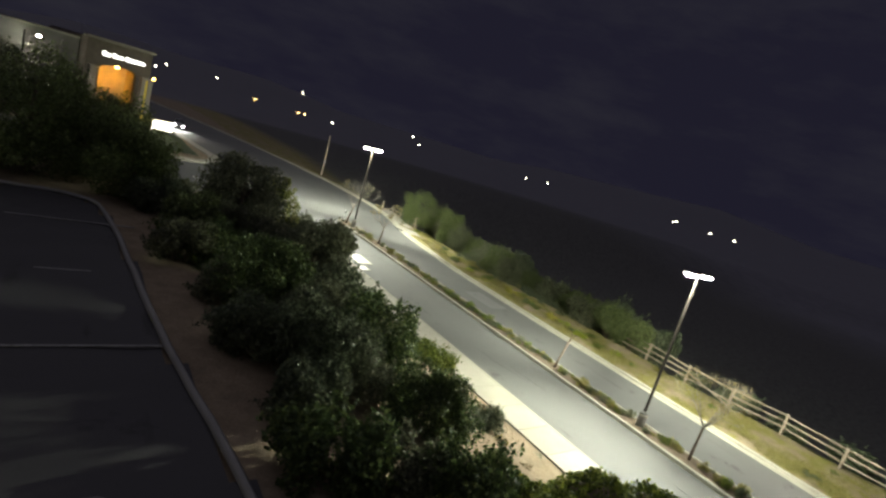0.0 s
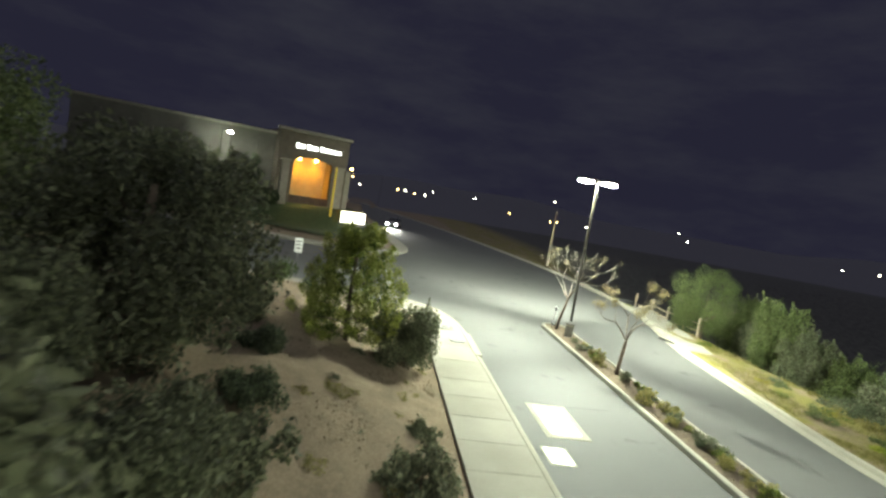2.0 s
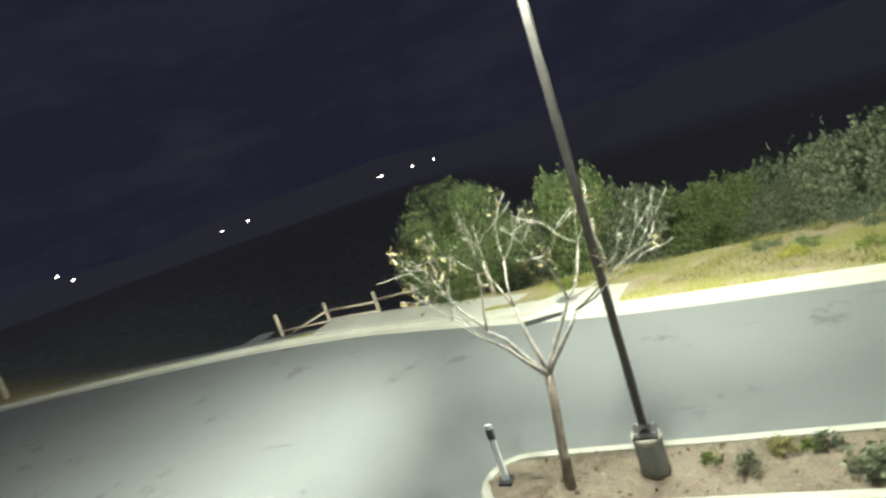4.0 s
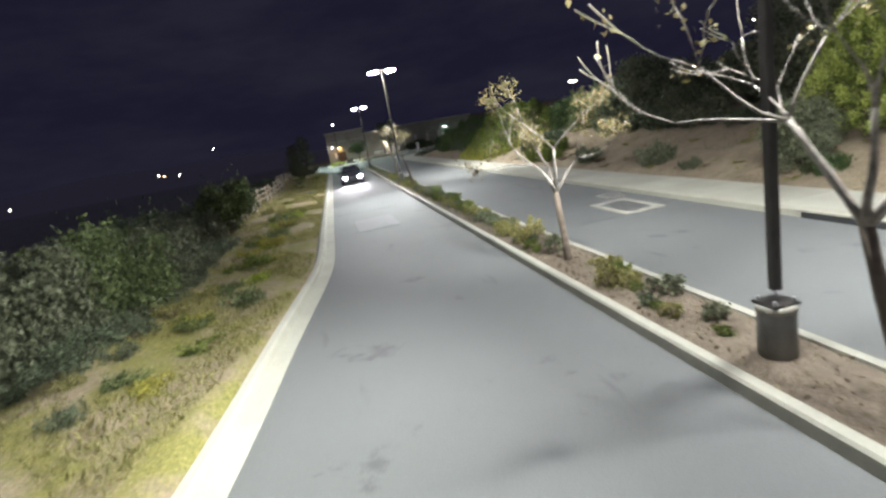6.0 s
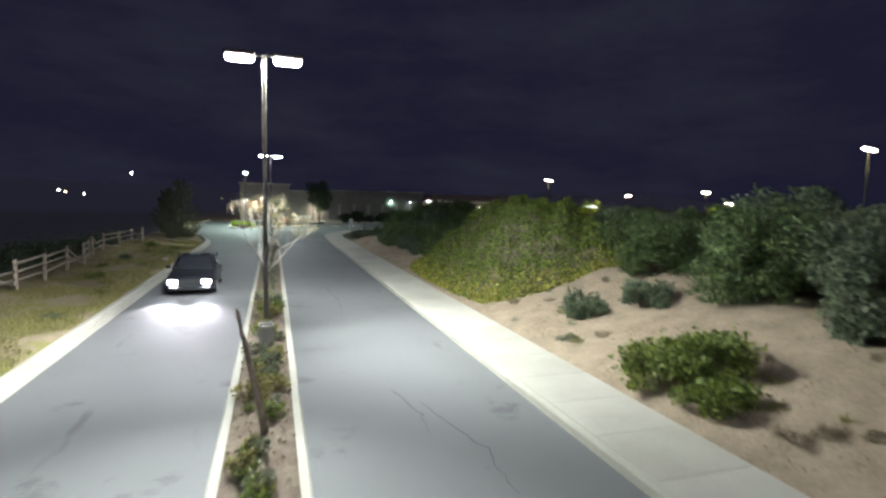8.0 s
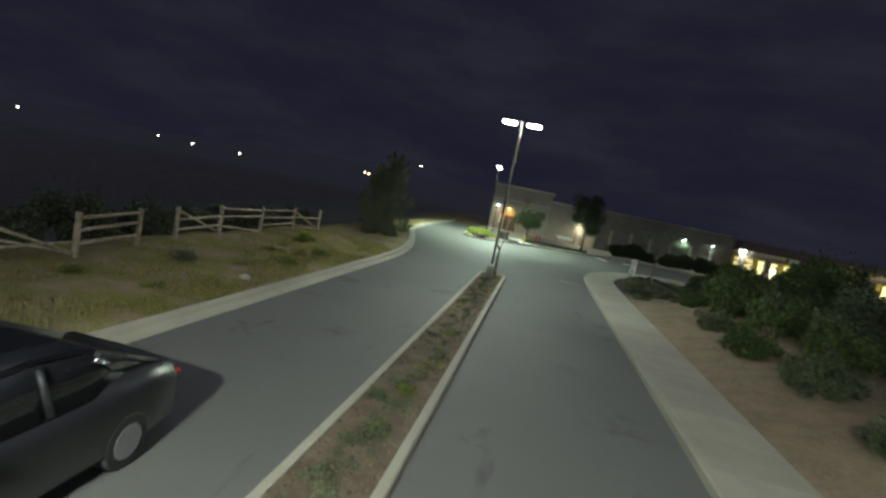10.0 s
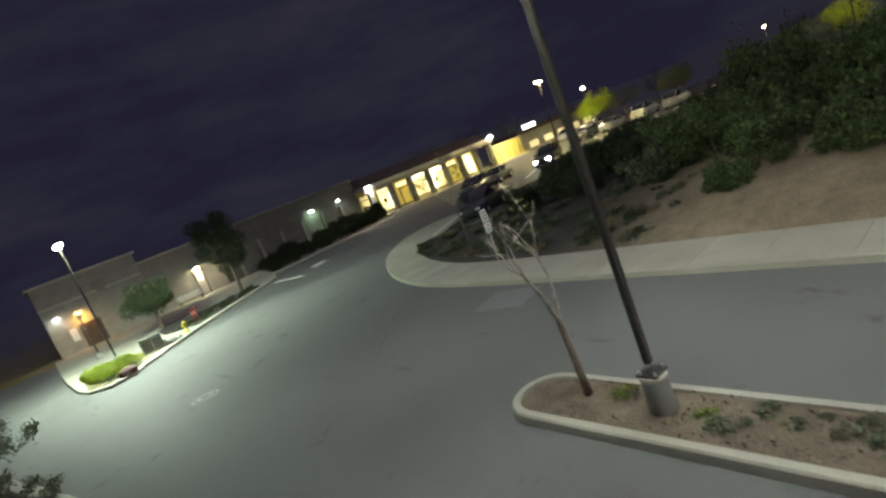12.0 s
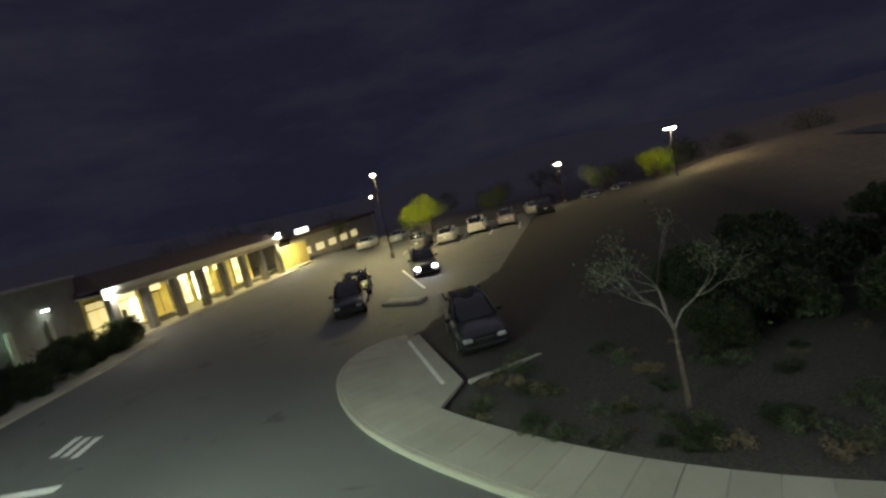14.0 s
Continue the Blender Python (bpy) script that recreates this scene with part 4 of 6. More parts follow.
for x, y, s in ((-7.6, 71.0, 0.42), (-9.0, 73.6, 0.55), (-8.6, 70.2, 0.35)):
    plant_at(x, y, fine[int(rngh.integers(3))], M_OLIVE, s, "low grey shrub under the trees at the bend", "scrub_shrub", "shrubs at the bend", 1.0)
for k in range(46):
    y = rngh.uniform(-2, 66)
    x = -(5.9 if y > 8 else 7.0) - rngh.uniform(0.2, 3.4)
    plant_at(x, y, small[int(rngh.integers(2))], (M_DRYGRASS, M_IVY, M_GREYGREEN)[int(rngh.choice(3, p=(0.4, 0.35, 0.25)))], rngh.uniform(0.35, 0.9), "low dry tuft on the grassy verge", "verge_tuft", "tufts of the verge", rngh.uniform(0.5, 0.9))


# clumps of the verge: yellow-green mounds beside the kerb, grey-green cover behind
for k in range(34):
    y = 3.5 + 0.62 * k + rngh.uniform(-0.3, 0.3)
    x = -6.75 - 0.55 * math.sin(k * 1.7) - rngh.uniform(0, 0.5)
    if k % 4 != 3:
        plant_at(x, y, small[k % 2], (M_LIME, M_YELLOWIVY, M_IVY, M_WILLOW)[int(rngh.choice(4, p=(0.15, 0.35, 0.25, 0.25)))], rngh.uniform(0.55, 1.05), "soft yellow-green mound on the grassy verge", "verge_mound", "mounds of the verge", rngh.uniform(0.45, 0.75))
for k in range(60):
    y = 5.0 + 0.2 * k + rngh.uniform(-0.3, 0.3)
    x = -9.5 + 0.95 * math.sin(k * 2.3) + rngh.uniform(-0.45, 0.45)
    plant_at(x, y, small[k % 2], (M_GREYGREEN, M_OLIVE)[k % 2], rngh.uniform(0.7, 1.1), "low grey-green groundcover plant behind the verge", "groundcover", "groundcover of the verge", rngh.uniform(0.6, 0.9))


def willow(x, y):
    rng = np.random.default_rng(51)
    ob = thing("round_tree", "rounded pale green tree with hanging foliage beside the fence", "tree")
    ob.location = (x, y, ground_height(x, y) - 0.1)
    part("trunk", tube([(0, 0, -0.2), (0.05, 0, 0.9), (0, 0.05, 1.8)], [0.16, 0.12, 0.08], 8), M_BARKDARK, ob)
    balls = lobes(rng, 1.9, 1.9, 4.6, 54, 0.12)
    for bx, by, bz, br in balls[:12]:
        part("limb", tube([(0, 0, 1.2), (bx * 0.5, by * 0.5, max(1.4, bz * 0.8)), (bx, by, bz)], [0.06, 0.035, 0.01], 5), M_BARKDARK, ob)
    pts = crown_points(rng, balls, 28000)
    part("foliage", leaf_mesh("foliage", pts, rng.uniform(0.6, 1.3, len(pts)) * 0.095, rng, 0.3, -0.9), M_WILLOW, ob)


willow(-10.0, -5.2)


def grass_blades():
    """Dry grass over the verge and round the kerbs."""
    rng = np.random.default_rng(61)
    n = 70000
    y = rng.uniform(-12, 66, n)
    edge = np.interp(y, [-12, -6, -3, 0, 4.5, 9, 12, 66], [10.5, 9.4, 8.6, 7.0, 5.8, 5.25, 5.15, 5.3])
    x = -edge - np.abs(rng.normal(0, 2.2, n))
    clump = np.sin(x * 1.9 + 2 * np.sin(y * 0.6)) + np.sin(y * 1.3 + x)
    ok = (clump > -0.4) & (x > -11)
    x, y = x[ok], y[ok]
    z = relief(x, y) + 0.05
    pts = np.stack([x, y, z], -1)
    me = leaf_mesh("grass", pts, rng.uniform(0.05, 0.17, len(x)), rng, 0.12, 1.6)
    tagged(part("grass", me, M_DRYGRASS), "patchy dry yellow grass of the verge", "grass", kind="stuff")


grass_blades()


def rail_fence(pts, label, tilt_last=False, seed=0, rails=(0.38, 0.72, 1.05)):
    """Split-rail fence: posts and rails, some of them slipped."""
    rng = np.random.default_rng(seed)
    ob = thing("rail_fence", label, "fence")
    gz = [ground_height(*p) for p in pts]
    for (x, y), z in zip(pts, gz):
        part("post", boxes(((x, y, z + 0.55), (0.13, 0.13, 1.25)), bevel=0.02), M_WOOD, ob)
    for i, (a, b) in enumerate(zip(pts, pts[1:])):
        for k, h in enumerate(rails):
            h0, h1 = h + rng.normal(0, 0.02), h + rng.normal(0, 0.02)
            if rng.random() < 0.16:
                h1 = 0.08
            p0, p1 = (a[0] + 0.02, a[1], gz[i] + h0), (b[0] - 0.02, b[1], gz[i + 1] + h1)
            part("rail", tube([p0, p1], [0.05, 0.05], 6), M_WOOD, ob)


FENCE_X = lambda y: float(np.interp(y, [22, 30, 46, 51, 55, 60, 66], [-9.7, -9.5, -9.3, -9.6, -10.7, -10.4, -9.9])) - 0.08 * math.sin(y)
rail_fence([(FENCE_X(y), y) for y in np.arange(22, 53, 2.75)], "weathered split-rail fence with slipped rails along the valley edge", seed=4)
rail_fence([(FENCE_X(y), y) for y in np.arange(54.6, 66, 2.7)], "weathered split-rail fence with a fallen rail near the bend", seed=9)
rail_fence([(-9.4, -4.6), (-10.0, -7.0), (-10.4, -9.5), (-10.7, -12.0), (-10.8, -14.6)], "weathered wooden rail fence behind the path at the corner", seed=5, rails=(0.4, 0.8))
tagged(part("corner_path", prism([(-8.85, -11.5), (-7.95, -6.6), (-6.98, -3.2), (-6.32, -0.6), (-7.5, -0.3), (-8.3, -3.0), (-9.3, -6.8), (-10.2, -11.5)], -0.1, 0.168, 0.01), M_CONC), "pale concrete apron round the storm drain", "sidewalk", kind="structure")


def storm_inlet(x, y, ang, label, ln=2.1):
    """Kerb inlet: a dark slot under a concrete lip."""
    ob = thing("storm_drain", label, "storm drain")
    ob.matrix_world = pose(x, y, 0, 0, 0, ang)
    part("opening", boxes(((0, 0, 0.07), (0.05, ln, 0.13))), M_BLACK, ob, "dark slot")
    part("lip", boxes(((-0.1, 0, 0.155), (0.28, ln + 0.2, 0.05)), bevel=0.01), M_CONC, ob)
    part("cover", cylinder(0.3, 0.3, 0.165, 0.185, 18, (-0.65, 0.2)), M_GALV, ob, "round iron cover")


storm_inlet(-6.46, -1.95, 14, "kerb storm drain with a dark slot in the valley kerb")
storm_inlet(5.0, 3.4, 180, "kerb storm drain with a dark slot in the hill kerb", 2.6)


def drain_grate(x, y):
    ob = thing("drain_grate", "iron drain grate in a pale concrete collar in the lane", "drain")
    ob.location = (x, y, 0)
    part("collar", boxes(((0, -0.96, 0.006), (1.2, 0.2, 0.016)), ((0, 0.96, 0.006), (1.2, 0.2, 0.016)), ((-0.51, 0, 0.006), (0.18, 1.74, 0.016)), ((0.51, 0, 0.006), (0.18, 1.74, 0.016))), M_KERB, ob)
    part("pit", boxes(((0, 0, 0.004), (0.84, 1.72, 0.004))), M_IRON, ob)
    for k in range(-8, 9):
        part("bar", boxes(((0, k * 0.1, 0.012), (0.84, 0.062, 0.012))), M_STEEL, ob)


drain_grate(3.75, 9.4)
ob = thing("utility_cover", "pale square concrete cover set in the lane", "utility cover")
ob.location = (4.4, 11.45, 0)
part("collar", boxes(((0, 0, 0.006), (0.66, 0.86, 0.014)), bevel=0.004), M_KERB, ob)
part("lid", boxes(((0, 0, 0.014), (0.5, 0.68, 0.012)), bevel=0.004), M_STEEL, ob)


def manhole(x, y, z):
    ob = thing("manhole_cover", "round dark iron cover set in the paving", "manhole cover")
    ob.location = (x, y, z)
    part("collar", cylinder(0.45, 0.45, -0.01, 0.008, 28), M_DARKCONC, ob)
    part("rim", cylinder(0.36, 0.36, 0.0, 0.014, 28), M_IRON, ob)
    part("lid", cylinder(0.29, 0.29, 0.002, 0.02, 24), M_DARKCONC, ob)
    part("boss", cylinder(0.13, 0.13, 0.01, 0.026, 18), M_IRON, ob)


manhole(5.95, 1.3, 0.158)


def marker_post(x, y, z, label, h=0.95):
    ob = thing("marker_post", label, "marker post")
    ob.location = (x, y, z)
    part("post", boxes(((0, 0, h / 2), (0.05, 0.09, h)), bevel=0.008), M_SIGN, ob)
    part("foot", boxes(((0, 0, 0.03), (0.2, 0.2, 0.06)), bevel=0.01), M_BLACK, ob)
    part("reflector", boxes(((0.0, 0, h - 0.15), (0.056, 0.096, 0.16))), M_SIGNINK, ob)


marker_post(0.02, -2.05, 0.15, "short white marker post on the median's nose")
ob = thing("notice_board", "small white notice board on a short post at the side street", "sign")
ob.matrix_world = pose(14.0, -11.5, 0.0, 0, 0, 190)
part("post", boxes(((0, 0.04, 0.6), (0.06, 0.05, 1.2))), M_GALV, ob)
part("board", boxes(((0, 0, 0.95), (0.5, 0.03, 0.95)), bevel=0.006), M_SIGN, ob)
for k in range(3):
    part("bar", boxes(((0, -0.02, 1.2 - 0.22 * k), (0.34, 0.012, 0.07))), M_SIGNINK, ob)
ob = thing("yellow_marker", "short yellow marker stake in the corner bed", "marker post")
ob.location = (11.9, -2.4, ground_height(11.9, -2.4) - 0.03)
part("stake", boxes(((0, 0, 0.25), (0.09, 0.05, 0.56)), bevel=0.008), M_YELLOW, ob)
part("cap", boxes(((0, 0, 0.55), (0.1, 0.06, 0.06)), bevel=0.01), M_SIGN, ob)


def road_marks():
    ob = thing("stop_line", "worn white stop line across the side street", "road marking", kind="structure")
    part("line", boxes(((8.1, -8.5, 0.006), (0.42, 7.7, 0.008))), M_WHITE, ob)
    ob = thing("road_word", "worn white painted word on the side street", "road marking", kind="structure")
    for k, w in enumerate((1.6, 1.45, 1.6, 1.5)):
        part("bar", boxes(((10.7 - 0.05 * k, -11.4 + 0.68 * k, 0.006), (w, 0.32, 0.008)), rot=8), M_WHITE, ob)
    ob = thing("stop_line", "worn white stop line before the plaza", "road marking", kind="structure")
    part("line", boxes(((8.8, 95.7, 0.006), (0.38, 3.9, 0.008)), rot=9), M_WHITE, ob)
    ob = thing("road_word", "worn white painted word in the plaza drive", "road marking", kind="structure")
    for k, w in enumerate((1.5, 1.4, 1.5)):
        part("bar", boxes(((11.6 + 0.1 * k, 95.6 + 0.6 * k, 0.006), (w, 0.28, 0.008)), rot=20), M_WHITE, ob)


road_marks()
tagged(part("corner_apron", prism([(10.6, 82.6), (12.4, 84.3), (14.6, 85.7), (16.5, 86.2), (17.6, 85.9), (18.4, 85.3), (13.1, 82.2)][::-1], 0.05, 0.152, 0.01), M_CONC), "pale concrete apron at the end of the sidewalk", "sidewalk", kind="structure")
tagged(part("stall_kerb", sweep([(13.1, 82.05), (14.4, 80.2), (17.2, 76.4), (19.6, 73.0)], [(0, -0.1), (0, 0.15), (0.16, 0.15), (0.16, -0.1)]), M_KERB), "pale kerb between the planter and the dark stalls", "kerb", kind="structure")
tagged(part("apron_line", boxes(((15.3, 84.15, 0.165), (5.4, 0.14, 0.006)), rot=30), M_WHITE), "worn white line across the concrete apron", "road marking", kind="structure")
manhole(-2.6, 76.4, 0.0)


def patch(x, y, sx, sy, rot, label):
    tagged(part("road_patch", boxes(((x, y, 0.004), (sx, sy, 0.006)), rot=rot), M_PATCH), label, "road patch", kind="structure")


M_PATCH = asphalt("patched_asphalt", (0.15, 0.152, 0.15))
patch(-3.0, 15.9, 1.5, 3.0, 2, "pale rectangular asphalt patch in the valley lane")
patch(4.05, 68.75, 1.35, 1.6, 12, "pale square asphalt patch beside the sidewalk")


def litter():
    """Fallen leaves and twigs over the bank, the verge and the median."""
    rng = np.random.default_rng(63)
    n = 26000
    x, y = 7.0 + np.abs(rng.normal(0, 3.4, n)), rng.uniform(-3, 62, n)
    clump = np.sin(x * 2.3 + 2 * np.sin(y * 0.9)) + np.sin(y * 1.7 - x * 0.8)
    ok = (clump > 0.1) & (x < 17) & ~((y < 0) & (x < 8.5))
    x, y = x[ok], y[ok]
    pts = np.stack([x, y, relief(x, y) + 0.02], -1)
    tagged(part("leaf_litter", leaf_mesh("leaf_litter", pts, rng.uniform(0.025, 0.075, len(x)), rng, 0.35, 0.25), M_LITTER), "scattered brown leaf litter and twigs on the bank", "leaf litter", kind="stuff")
    n = 5000
    x, y = rng.uniform(-0.5, 0.5, n), rng.uniform(-1.8, 64, n)
    pts = np.stack([x, y, 0.155 + rng.uniform(0, 0.03, n)], -1)
    tagged(part("mulch_litter", leaf_mesh("mulch_litter", pts, rng.uniform(0.03, 0.10, n), rng, 0.4, 0.2), M_LITTER), "brown twigs and dry leaves in the median bed", "leaf litter", kind="stuff")


M_LITTER = leafy("litter", (0.09, 0.066, 0.042), (0.19, 0.145, 0.095), (0.33, 0.265, 0.18), 0.9)
litter()
M_CRACK = plain("tar_crack", (0.045, 0.045, 0.047), 0.75, 0, 0.3, 12, 0.2)


def road_crack(pts, seed, width=0.016):
    """A wandering dark crack in the asphalt, a few centimetres wide."""
    rng = np.random.default_rng(seed)
    line = [Vector((*p, 0)) for p in pts]
    path = []
    for a, b in zip(line, line[1:]):
        k = max(3, int((b - a).length / 0.16))
        path += [a.lerp(b, t / k) + Vector((rng.normal(0, 0.022), rng.normal(0, 0.022), 0)) for t in range(k)]
    bm = bmesh.new()
    rails = []
    for i, p in enumerate(path):
        d = (path[min(i + 1, len(path) - 1)] - path[max(i - 1, 0)]).normalized()
        w = width * rng.uniform(0.35, 1.0) * min(1, 0.25 + 2.2 * min(i, len(path) - 1 - i) / len(path))
        rails.append([bm.verts.new((p.x - d.y * w * q, p.y + d.x * w * q, z)) for q, z in ((-1, 0.002), (-0.4, 0.006), (0.4, 0.006), (1, 0.002))])
    for r0, r1 in zip(rails, rails[1:]):
        for k in range(3):
            bm.faces.new((r0[k], r0[k + 1], r1[k + 1], r1[k]))
    tagged(part("road_crack", bm, M_CRACK), "thin dark crack in the asphalt lane", "road crack", "cracks in the road", "structure")


for k, line in enumerate(([(2.9, 26.6), (3.1, 25.6), (3.4, 24.4), (3.3, 22.9)], [(2.5, 27.4), (2.75, 26.0), (2.7, 24.9)], [(3.9, 19.5), (3.6, 17.4), (3.75, 15.2)], [(-3.9, 14.35), (-3.0, 14.3), (-2.1, 14.45)],
                          [(2.3, 34.0), (2.6, 37.2), (2.4, 40.5)], [(1.6, -8.0), (3.4, -7.2), (5.6, -7.6)], [(0.5, 70.5), (1.9, 72.0), (2.6, 74.2)],)):
    road_crack(line, 200 + k)
for x, y, dx in ((2.96, 8.2, 1.3), (-3.4, 20.1, 1.6), (2.5, 44.0, 1.4)):
    road_crack([(x - dx, y), (x, y + 0.1), (x + dx, y - 0.05)], 260 + int(y), 0.010)

# ---- signs ----


def road_sign(x, y, z, turn):
    ob = thing("road_sign", "white sign plates on a steel post in the planter", "sign")
    ob.matrix_world = pose(x, y, z, 0, 0, turn)
    part("post", boxes(((0, 0, 0.75), (0.045, 0.045, 1.7))), M_GALV, ob)
    for k, (zc, h) in enumerate(((1.42, 0.46), (0.95, 0.40))):
        pl = part("plate", boxes(((0, -0.035, zc), (0.36, 0.012, h)), bevel=0.004), M_SIGN, ob)
        for j in range(3):
            part("bar", boxes(((0, -0.046, zc + h * (0.27 - 0.27 * j)), (0.24, 0.006, 0.045))), (M_SIGNRED if k and j == 0 else M_SIGNINK), pl)


road_sign(7.95, 72.75, ground_height(7.95, 72.75), 6)


def saplings():
    for x, y, s, h in ((9.9, 76.4, 71, 4.9),):
        median_tree("young_tree", y, s, h, (0.05, 0.02), [(0.45, 0.15, 0.9, 0.95), (-0.55, 0.25, 0.8, 0.9), (0.1, -0.5, 0.9, 0.9), (0.05, 0.2, 1.1, 0.9)], 22, M_BARK, "slender pale-trunked young tree with a thin spreading crown in the planter", x=x, mat=M_GREYGREEN, clump=0.17, leaf=0.085, z=ground_height(x, y), trunk=0.045, group="planter trees", keep=0.75, spread=0.42, depth=4)
    for k in range(150):
        y = rngh.uniform(66, 81.5)
        x0 = float(np.interp(y, [64, 68, 72, 75.5, 79.3, 83, 86], [7.1, 7.2, 7.5, 8.0, 9.0, 11.2, 14]))
        plant_at(x0 + 0.2 + 5.3 * rngh.uniform(0, 1) ** 1.6, y, small[int(rngh.integers(2))], (M_DARKGREEN, M_GREYGREEN, M_LITTERTUFT)[int(rngh.choice(3, p=(0.45, 0.3, 0.25)))], rngh.uniform(0.3, 0.8), "low dark groundcover plant in the planter", "planter_plant", "plants of the planter", 0.6)
    for x, y, s in ((16.6, 70.4, 0.7), (13.4, 67.5, 0.7), (18.6, 68.5, 0.8), (12.3, 71.2, 0.8), (13.3, 73.2, 0.95), (14.9, 72.2, 1.0), (15.7, 74.4, 0.95), (13.9, 69.8, 0.85), (17.0, 72.6, 1.05), (17.7, 75.0, 0.95), (19.4, 72.2, 1.0), (12.7, 75.0, 0.7)):
        plant_at(x, y, big[int(rngh.integers(3))], M_DARKGREEN, s * 0.9, "dark shrub at the back of the planter", "planter_shrub", "shrubs of the planter", 0.9)


saplings()

# ---- vehicles ----
M_GLASS = Mat("car_glass", 0.05, 0, 0.8).colour((0.012, 0.013, 0.015)).m
M_TYRE = plain("tyre_rubber", (0.02, 0.02, 0.021), 0.85, 0, 0.2, 20)
M_RIM = plain("alloy_rim", (0.45, 0.45, 0.46), 0.35, 0.9, 0.1, 15, 0)
M_HEAD = glow("headlight_on", (0.95, 0.97, 1.0), 130)
M_HEADOFF = plain("lamp_glass", (0.5, 0.5, 0.5), 0.15, 0.2, 0.05, 10, 0)
M_TAIL = plain("tail_lamp", (0.35, 0.02, 0.02), 0.2, 0, 0.05, 10, 0)


def car_paint(name, c):
    m = Mat(name, 0.32, 0.25, 0.6)
    m.colour(m.ramp(m.noise(2.5, 3), [(0.35, tuple(v * 0.85 for v in c)), (0.7, tuple(min(1, v * 1.1) for v in c))]))
    m.b.inputs["Coat Weight"].default_value = 0.6
    m.b.inputs["Coat Roughness"].default_value = 0.08
    return m.m


def loft(sections, smooth_faces=True):
    """A skin over rings of equal length."""
    bm = bmesh.new()
    rings = [[bm.verts.new(p) for p in ring] for ring in sections]
    n = len(rings[0])
    for r0, r1 in zip(rings, rings[1:]):
        for k in range(n):
            f = bm.faces.new((r0[k], r0[(k + 1) % n], r1[(k + 1) % n], r1[k]))
            f.smooth = smooth_faces
    bm.faces.new(rings[0][::-1])
    bm.faces.new(rings[-1])
    bmesh.ops.recalc_face_normals(bm, faces=bm.faces)
    return bm


def car_ring(y, z0, z1, w, k=0.8):
    m = (z0 + z1) / 2
    half = [(0.86 * w, z0), (w, z0 + 0.12 * (z1 - z0)), (w, m), (w * 0.985, z0 + 0.78 * (z1 - z0)), (w * k, z1)]
    return [(x, y, z) for x, z in half] + [(0, y, z1 + 0.015)] + [(-x, y, z) for x, z in half[::-1]]


